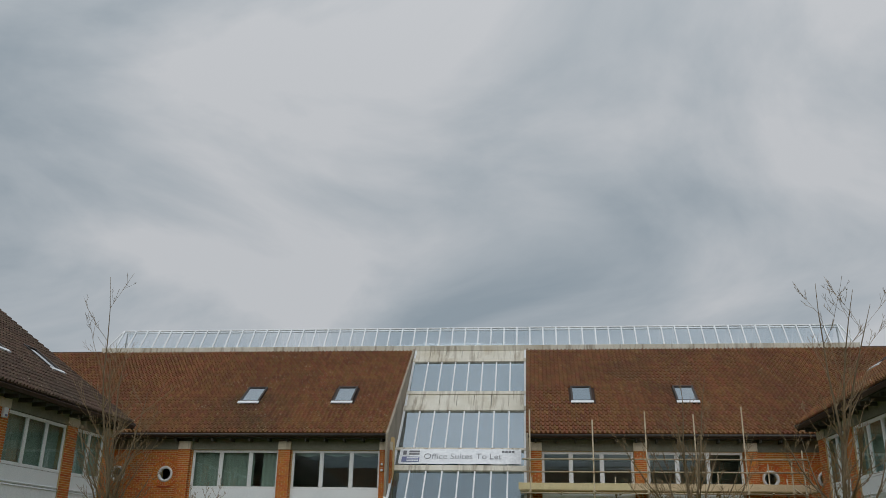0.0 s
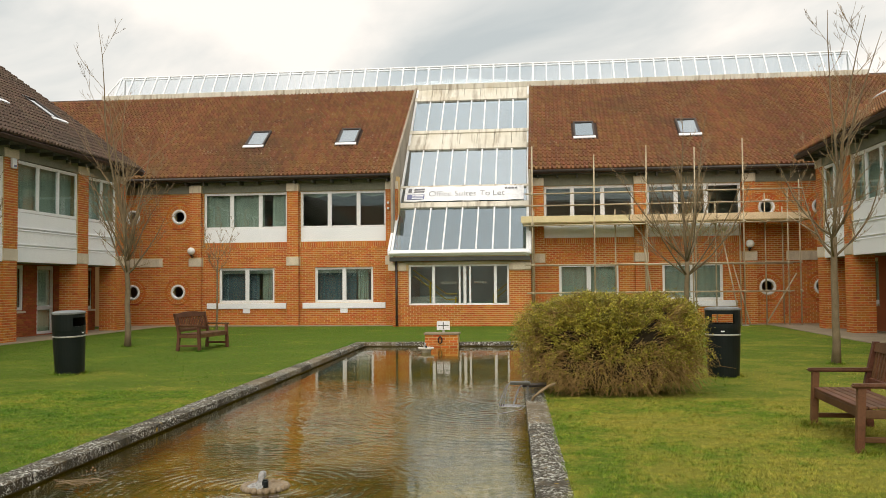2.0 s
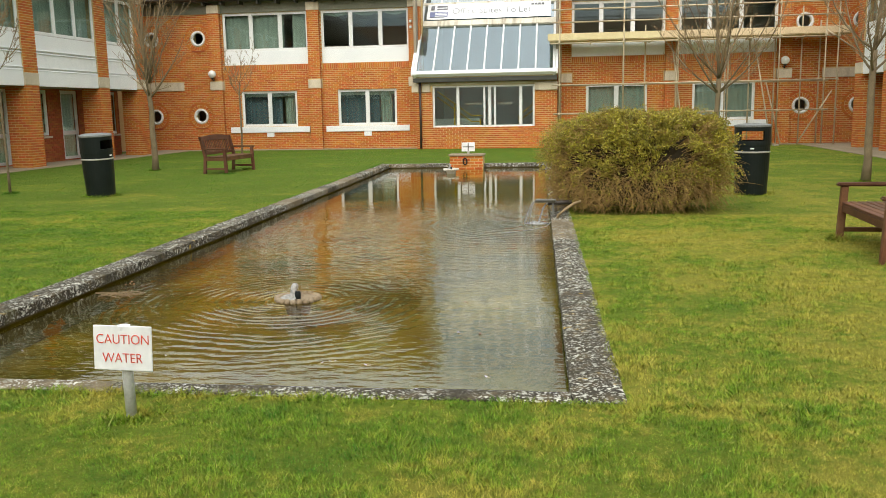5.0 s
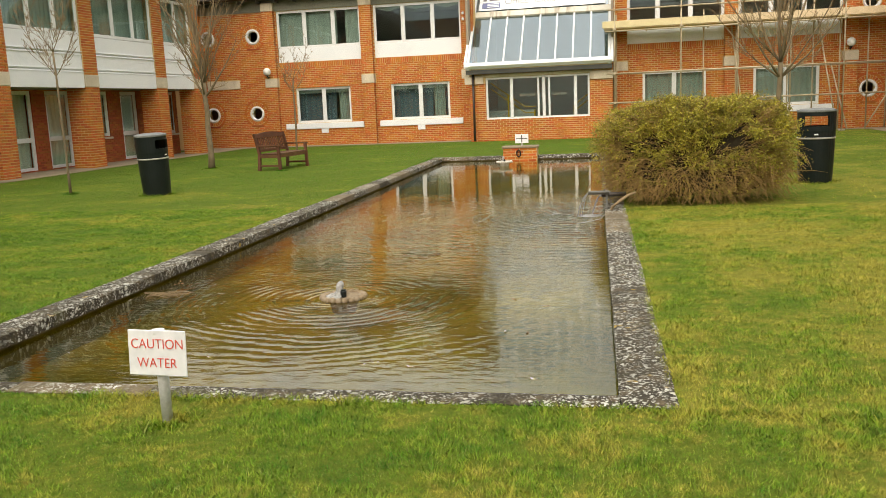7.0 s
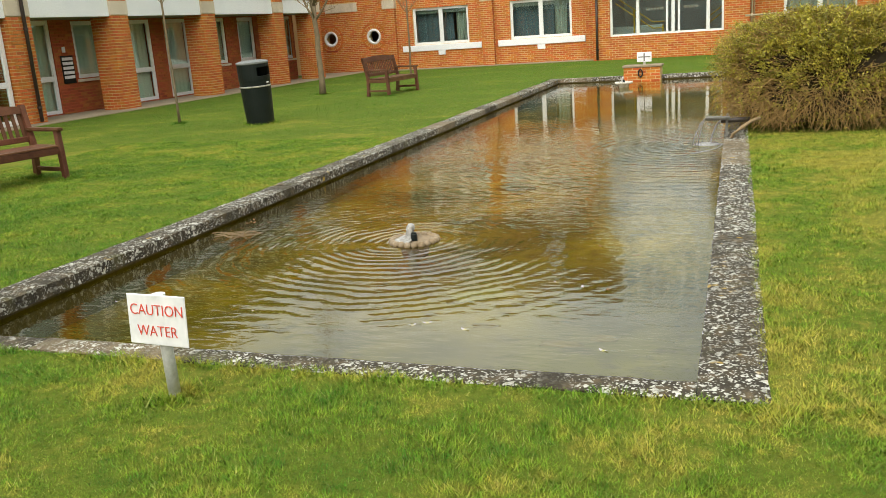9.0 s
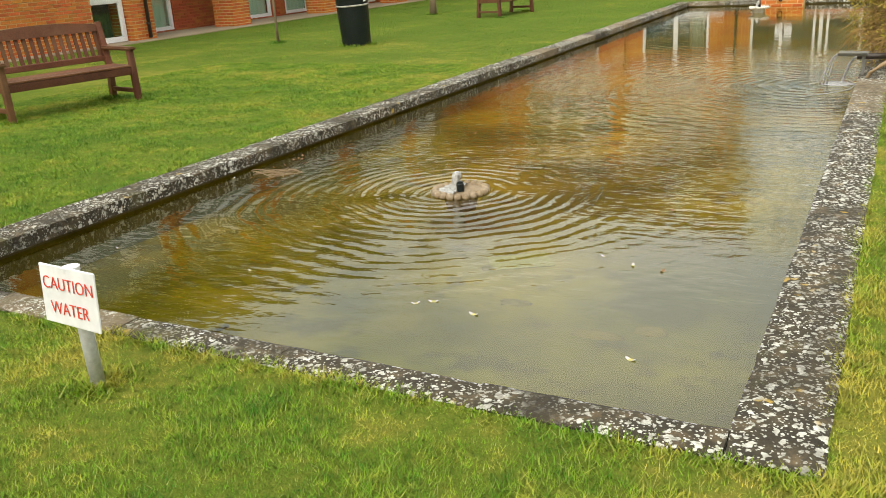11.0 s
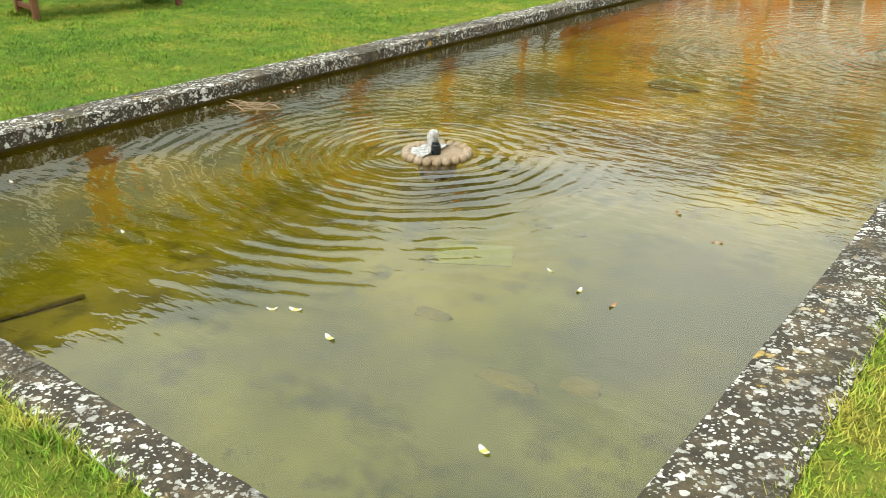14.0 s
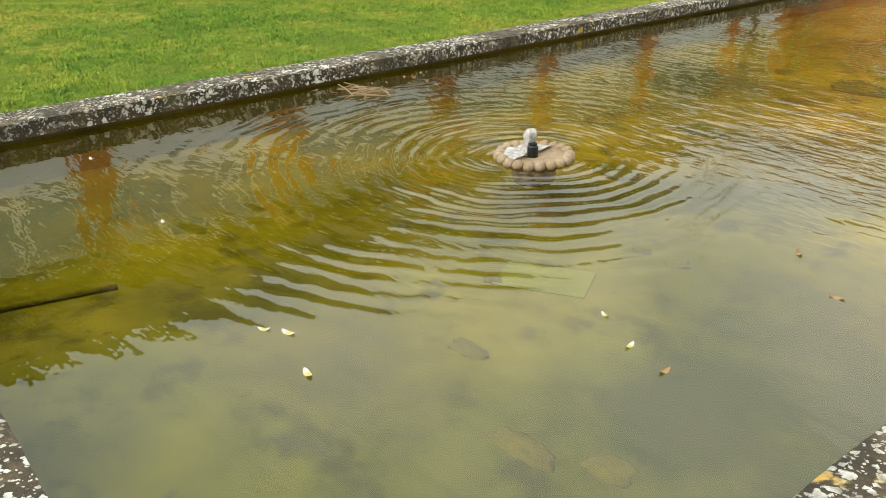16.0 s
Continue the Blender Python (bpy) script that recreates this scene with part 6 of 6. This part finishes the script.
# ---- trees in winter ----
def tree(base, seed, fork, limbs, tip_spread, trunk_r, top, label, leaders=(), twigs=3, bend=0.05):
    rng = random.Random(seed)
    tr = thing("bare_tree", base, label, "tree", "courtyard trees")
    trunk = bmesh.new()
    o = Vector(base)
    lean = Vector((rng.uniform(-bend, bend), rng.uniform(-bend, bend), 0))
    pts = [o + Vector((0, 0, -0.05))] + [o + lean * (k / 6) ** 1.5 * 3 + Vector((0.02 * rng.uniform(-1, 1), 0.02 * rng.uniform(-1, 1), fork * k / 6)) for k in range(1, 7)]
    tube(trunk, pts, [trunk_r * (1.25 if k == 0 else 1 - 0.045 * k) for k in range(7)], 10)
    part("trunk", trunk, BARK, tr, "slim grey-brown trunk", True)
    fine = bmesh.new()

    def grow(p, d, length, r, depth):
        n = 7
        q = [p.copy()]
        rad = [r]
        dd = d.copy()
        for k in range(n):
            dd = (dd + Vector((rng.gauss(0, 0.08), rng.gauss(0, 0.08), 0.13 if depth == 0 else 0.05))).normalized()
            q.append(q[-1] + dd * length / n)
            rad.append(max(r * (1 - 0.125 * (k + 1)), 0.0035))
        if depth == 0:
            limb = bmesh.new()
            tube(limb, q, rad, 6)
            part("limb", limb, BARK, tr, smooth=True)
        else:
            tube(fine, q, rad, 4 if depth == 1 else 3, cap=False)
        if depth >= 3:
            return
        kids = (9, 5, twigs)[depth]
        for k in range(kids):
            i = rng.choice((1, 2, 3, 4, 5, 6)) if depth else 1 + k % 6
            here = (q[i + 1] - q[i]).normalized()
            side = Vector((rng.gauss(0, 1), rng.gauss(0, 1), rng.gauss(0, 0.4))).normalized()
            kd = (here + side * rng.uniform(0.5, 1.0) + Vector((0, 0, 0.1))).normalized()
            grow(q[i], kd, length * rng.uniform(0.25, 0.45) * (1 - 0.05 * i), max(rad[i] * 0.5, 0.004), depth + 1)

    tip = pts[-1]
    for k in range(limbs):
        a = (k + rng.uniform(-0.3, 0.3)) * 2 * math.pi / limbs
        rise = (top - fork) * rng.uniform(0.6, 1.0)
        aim = Vector((tip_spread * math.cos(a), tip_spread * math.sin(a), rise))
        out = Vector((math.cos(a), math.sin(a), 0.55 * rise / max(tip_spread, 0.3))).normalized()
        grow(pts[5 + k % 2], out, aim.length, trunk_r * rng.uniform(0.26, 0.40), 0)
    for tx, ty, tz in leaders:
        aim = Vector((tx, ty, tz)) - tip
        grow(tip, aim.normalized(), aim.length, trunk_r * 0.45, 0)
    tagged(part("twig_mass", fine, TWIG, tr, "fine bare twigs"), kind="stuff")
    return tr


tree((-10.75, 22.3, 0), 11, 2.3, 8, 0.95, 0.085, 5.2, "leafless young tree with an upswept crown", [(-12.05, 22.3, 8.7), (-11.3, 22.5, 7.0), (-10.7, 22.2, 6.4), (-10.2, 22.3, 5.6)], 3)
tree((5.85, 17.7, 0), 23, 2.45, 6, 1.15, 0.078, 4.6, "leafless young tree with a forked spreading crown", [(5.40, 17.7, 6.7), (6.11, 17.7, 7.0), (6.5, 17.8, 6.4)], 3, 0.02)
tree((3.73, 22.0, 0), 37, 2.1, 9, 1.6, 0.075, 4.9, "leafless young tree with a broad fan of branches", [(3.0, 22.0, 5.7), (4.7, 22.1, 5.8), (3.8, 22.0, 5.0)], 3)
tree((-10.62, 15.9, 0), 41, 2.8, 6, 0.55, 0.025, 4.3, "slender sapling with fine bare twigs on the lawn", [], 2, 0.03)
tree((-10.5, 28.0, 0), 53, 2.45, 6, 0.62, 0.036, 4.0, "slender bare sapling against the brick wall", [], 2, 0.02)


# ---- hedge ----
hedge = thing("hedge", (1.25, 13.3, 0), "dense clipped yellow-green shrub with bare brown stems below", "hedge")
HC, HR = Vector((1.24, 13.30, 0.66)), Vector((1.36, 0.92, 0.74))


def hedge_point(rng, k=1.0):
    """A point on the uneven rounded outline of the shrub, thinner at the foot."""
    p = [rng.uniform(-1, 1) for _ in range(3)]
    side = rng.choices((0, 1, 2), (0.95, 1.36, 1.25))[0]
    p[side] = -1 if (side == 1 and rng.random() < 0.7) else rng.choice((-1, 1)) if side < 2 else 1
    d = Vector(p)
    d /= (abs(d.x) ** 3.3 + abs(d.y) ** 3.3 + abs(d.z) ** 3.3) ** (1 / 3.3)
    g = 1 + 0.10 * noise.noise(d * 1.9) + 0.13 * noise.noise(d * 5.1) + 0.09 * noise.noise(d * 12)
    foot = 1.0 - 0.10 * max(0.0, -d.z - 0.35)
    return HC + Vector((d.x * HR.x * foot, d.y * HR.y * foot, d.z * HR.z)) * g * k, d


rng = random.Random(9)
# solid core behind the leaves; its dark colour stands in for inner shade
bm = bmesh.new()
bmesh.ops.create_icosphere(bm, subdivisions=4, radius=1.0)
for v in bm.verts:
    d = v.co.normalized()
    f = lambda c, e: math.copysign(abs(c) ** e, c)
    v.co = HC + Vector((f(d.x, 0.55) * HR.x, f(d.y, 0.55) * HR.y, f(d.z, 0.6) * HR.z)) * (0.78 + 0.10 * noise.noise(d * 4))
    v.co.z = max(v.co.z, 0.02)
part("core", bm, surface("hedge_core_shade", (0.020, 0.015, 0.008), (0.04, 0.03, 0.014), 5, 40, 1.0), hedge, "dark solid core, inner shade put into its colour")
SV, SF = [], []


def stem(pts, r):
    """A thin three-sided stem."""
    base = len(SV)
    for i, p in enumerate(pts):
        d = (pts[min(i + 1, len(pts) - 1)] - pts[max(i - 1, 0)]).normalized()
        x = d.orthogonal().normalized()
        y = d.cross(x)
        rr = r * (1 - 0.6 * i / (len(pts) - 1))
        for k in range(3):
            SV.append((p + (x * math.cos(k * 2.094) + y * math.sin(k * 2.094)) * rr)[:])
    for i in range(len(pts) - 1):
        for k in range(3):
            a, b = base + 3 * i + k, base + 3 * i + (k + 1) % 3
            SF.append((a, b, b + 3, a + 3))


def pocket(p):
    """Below zero where the growth opens into a shaded gap."""
    return noise.noise(p * 4.2) + 0.6 * noise.noise(p * 10)


for k in range(9000):
    p, d = hedge_point(rng, rng.uniform(0.86, 1.0))
    if p.z > 0.40 and pocket(p) < -0.23:
        continue
    high = min(1.0, max(0.0, (p.z - 0.30) / 0.7))
    if rng.random() < 0.35 * high:
        continue
    q = HC + (p - HC) * rng.uniform(0.62, 0.8)
    q.z = max(q.z, 0.05)
    # upper shoots rise out of the leaves, lower ones arch over and hang
    out = Vector((d.x * HR.x, d.y * HR.y, 0)).normalized()
    if high > 0.5:
        end = p + Vector((rng.gauss(0, 0.06), rng.gauss(0, 0.06), rng.uniform(0.0, 0.10))) + out * rng.uniform(0, 0.05)
        m1 = q.lerp(end, 0.5) + Vector((rng.gauss(0, 0.03), rng.gauss(0, 0.03), 0.0))
    else:
        end = p + Vector((rng.gauss(0, 0.11), rng.gauss(0, 0.06), rng.uniform(-0.20, 0.05)))
        m1 = q.lerp(p, 0.75) + Vector((rng.gauss(0, 0.05), rng.gauss(0, 0.05), rng.uniform(0.03, 0.10)))
    end.z = max(end.z, 0.015)
    stem([q, m1, m1.lerp(end, 0.55) + Vector((rng.gauss(0, 0.012), rng.gauss(0, 0.012), 0.02)), end], rng.uniform(0.0035, 0.006))
sme = bpy.data.meshes.new("stem_mass")
sme.from_pydata(SV, [], SF)
tagged(hang("stem_mass", sme, HEDGETWIG, hedge, "thin bare brown stems"), kind="stuff")


def leaf_cloud(name, pts, sizes, mat, parent, label, seed):
    g = np.random.default_rng(seed)
    n = len(pts)
    P = np.array(pts)
    ax = g.normal(size=(n, 3)); ax /= np.linalg.norm(ax, axis=1)[:, None]
    bx = np.cross(ax, g.normal(size=(n, 3))); bx /= np.linalg.norm(bx, axis=1)[:, None]
    L = np.array(sizes)[:, None]
    V = np.stack([P - ax * L, P + bx * L * 0.42, P + ax * L, P - bx * L * 0.42], 1).reshape(-1, 3)
    me = bpy.data.meshes.new(name)
    me.vertices.add(4 * n); me.vertices.foreach_set("co", V.ravel())
    me.loops.add(4 * n); me.loops.foreach_set("vertex_index", np.arange(4 * n))
    me.polygons.add(n); me.polygons.foreach_set("loop_start", np.arange(0, 4 * n, 4))
    me.update(calc_edges=True)
    return tagged(hang(name, me, mat, parent, label), kind="stuff")


pts, sizes = [], []
while len(pts) < 105000:
    p, d = hedge_point(rng, rng.uniform(0.80, 1.03) if rng.random() < 0.93 else rng.uniform(1.0, 1.08))
    keep = 0.10 + 0.90 * min(1, max(0, (p.z - 0.30) / 0.75)) ** 1.2
    keep *= min(1.0, max(0.03, 0.50 + 2.2 * pocket(p)))
    if p.z > 0.02 and rng.random() < keep:
        pts.append(p[:])
        sizes.append(rng.uniform(0.009, 0.021))
leaf_cloud("leaves", pts, sizes, LEAF, hedge, "small yellow-green leaves", 4)

# ---- grass ----
def blades(name, n, place, height, width, seed):
    g = np.random.default_rng(seed)
    P = place(g, n)
    # leave out the pond and its coping
    c, s = math.cos(PA), math.sin(PA)
    dx, dy = P[:, 0] - PX, P[:, 1] - PY
    u, v = -dx * c - dy * s, -dx * math.sin(PB) + dy * math.cos(PB)
    m = 0.245
    keep = ~((u > -m) & (u < PU + m) & (v > -KN + 0.05) & (v < PV + m))
    keep &= (P[:, 0] > -14.7) & (P[:, 0] < 8.52) & (P[:, 1] < 33.4)
    P = P[keep]
    n = len(P)
    a = g.uniform(0, 2 * math.pi, n)
    # taller and shorter tufts
    tuft = np.sin(P[:, 0] * 5.1 + 1.7 * np.sin(P[:, 1] * 3.3)) * np.sin(P[:, 1] * 4.7 + 1.3 * np.sin(P[:, 0] * 2.9)) + 0.6 * np.sin(P[:, 0] * 13 + P[:, 1] * 7) * np.sin(P[:, 1] * 15 - P[:, 0] * 5)
    h = height * g.uniform(0.45, 1.25, n) * np.clip(1 + 0.5 * tuft, 0.6, 1.9)
    w = width * g.uniform(0.7, 1.3, n)
    lean = g.uniform(0.3, 1.7, n) * h
    b = a + g.uniform(0.9, 2.2, n)
    base = np.stack([P[:, 0], P[:, 1], np.full(n, -0.004)], 1)
    side = np.stack([np.cos(a), np.sin(a), np.zeros(n)], 1) * w[:, None]
    tip = base + np.stack([np.cos(b) * lean, np.sin(b) * lean, h], 1)
    V = np.stack([base - side, base + side, tip], 1).reshape(-1, 3)
    me = bpy.data.meshes.new(name)
    me.vertices.add(3 * n); me.vertices.foreach_set("co", V.ravel())
    me.loops.add(3 * n); me.loops.foreach_set("vertex_index", np.arange(3 * n))
    me.polygons.add(n); me.polygons.foreach_set("loop_start", np.arange(0, 3 * n, 3))
    me.update(calc_edges=True)
    ob = hang(name, me, BLADE)
    return tagged(ob, "short green lawn grass with yellowed blades", "grass", kind="stuff")


rect = lambda x0, x1, y0, y1: (lambda g, n: np.stack([g.uniform(x0, x1, n), g.uniform(y0, y1, n)], 1))


def verge(g, n):
    """A fringe of longer blades along the outside of the coping."""
    k = g.integers(0, 4, n)
    t = g.uniform(-0.3, 1.0, n)
    off = 0.25 + np.abs(g.normal(0, 0.05, n))
    u = np.where(k == 0, -off, np.where(k == 1, PU + off, t * PU))
    v = np.where(k < 2, g.uniform(-0.3, PV + 0.3, n), np.where(k == 2, -off + 0.09, PV + off))
    c, s = math.cos(PA), math.sin(PA)
    return np.stack([PX - u * c - v * s, PY - u * math.sin(PB) + v * c], 1)


def front(g, n):
    """The strip before the pond, thinning out northwards without an edge."""
    return np.stack([g.uniform(-5.5, 4.8, n), g.uniform(1.6, 4.4, n) + np.abs(g.normal(0, 1, n)) * 0.7 * (g.random(n) < 0.5)], 1)


blades("grass_near", 520000, front, 0.020, 0.0021, 1)
blades("grass_east", 330000, rect(0.4, 5.5, 4.2, 12.5), 0.021, 0.0030, 2)
blades("grass_west", 330000, rect(-9.5, -4.3, 4.2, 13.0), 0.021, 0.0030, 3)
blades("grass_far", 140000, rect(-14.7, 8.9, 12.5, 33.4), 0.020, 0.007, 4)
blades("grass_verge", 24000, verge, 0.030, 0.0030, 5)



def tufts(spots):
    """Longer grass that the mower misses, about the feet of posts, trees, bins and benches."""
    def put(g, n):
        c = np.array(spots)[g.integers(0, len(spots), n)]
        a, d = g.uniform(0, 2 * math.pi, n), c[:, 2] + np.abs(g.normal(0, 0.06, n))
        return c[:, :2] + np.stack([np.cos(a) * d, np.sin(a) * d], 1)
    return put


feet = [(-8.44, 15.45, 0.24), (3.28, 15.35, 0.24), (-10.75, 22.3, 0.07), (5.85, 17.7, 0.06), (3.73, 22.0, 0.06), (-10.62, 15.9, 0.02), (-1.93, 4.21, 0.03), (-7.68, 9.66, 0.03), (-8.0, 8.17, 0.03), (-8.25, 9.75, 0.05), (-8.55, 8.3, 0.05), (3.2, 10.25, 0.03), (3.24, 8.7, 0.03), (-8.1, 20.8, 0.03), (-8.2, 22.4, 0.03)]
blades("grass_tufts", 9000, tufts(feet), 0.060, 0.0042, 6)

# ---- leaves on the water and silt ----
DRY = surface("pale_dry_leaf", (0.40, 0.36, 0.32), (0.54, 0.50, 0.46), 20, 90, 0.7)
RUST = surface("sodden_brown_leaf", (0.16, 0.075, 0.03), (0.26, 0.14, 0.06), 20, 90, 0.8)
rng = random.Random(77)
spots = [(-0.54, 6.38, DRY), (-1.34, 5.55, DRY), (-1.27, 5.60, DRY), (-1.02, 5.53, DRY), (-0.23, 5.35, DRY), (-4.02, 7.25, DRY), (-0.38, 6.35, RUST), (-0.60, 7.38, RUST), (-0.32, 7.16, RUST), (-3.50, 5.66, DRY), (-2.43, 5.63, DRY)]
spots += [(rng.uniform(-3.6, 0.0), rng.uniform(5.0, 9.5), rng.choice((DRY, RUST, RUST))) for _ in range(4)]
for k in range(16):
    spots.append((-4.0 + rng.uniform(0.03, 0.5), 7.6 + rng.uniform(-0.35, 0.5), RUST))
for x, y, mt in spots:
    r, a = rng.uniform(0.015, 0.028), rng.uniform(0, 6.28)
    bm = bmesh.new()
    vs = []
    for i in range(10):
        t = i / 10 * 2 * math.pi
        px, py = r * math.cos(t), r * 0.45 * math.sin(t)
        vs.append(bm.verts.new((x + px * math.cos(a) - py * math.sin(a), y + px * math.sin(a) + py * math.cos(a), WZ + 0.004 + 0.005 * math.cos(2 * t))))
    bm.faces.new(vs)
    bmesh.ops.triangulate(bm, faces=bm.faces)
    lf = part("leaf", bm, mt)
    tagged(lf, "pale dry leaf floating on the pond" if mt is DRY else "brown sodden leaf floating on the pond", "leaf", "floating leaves")
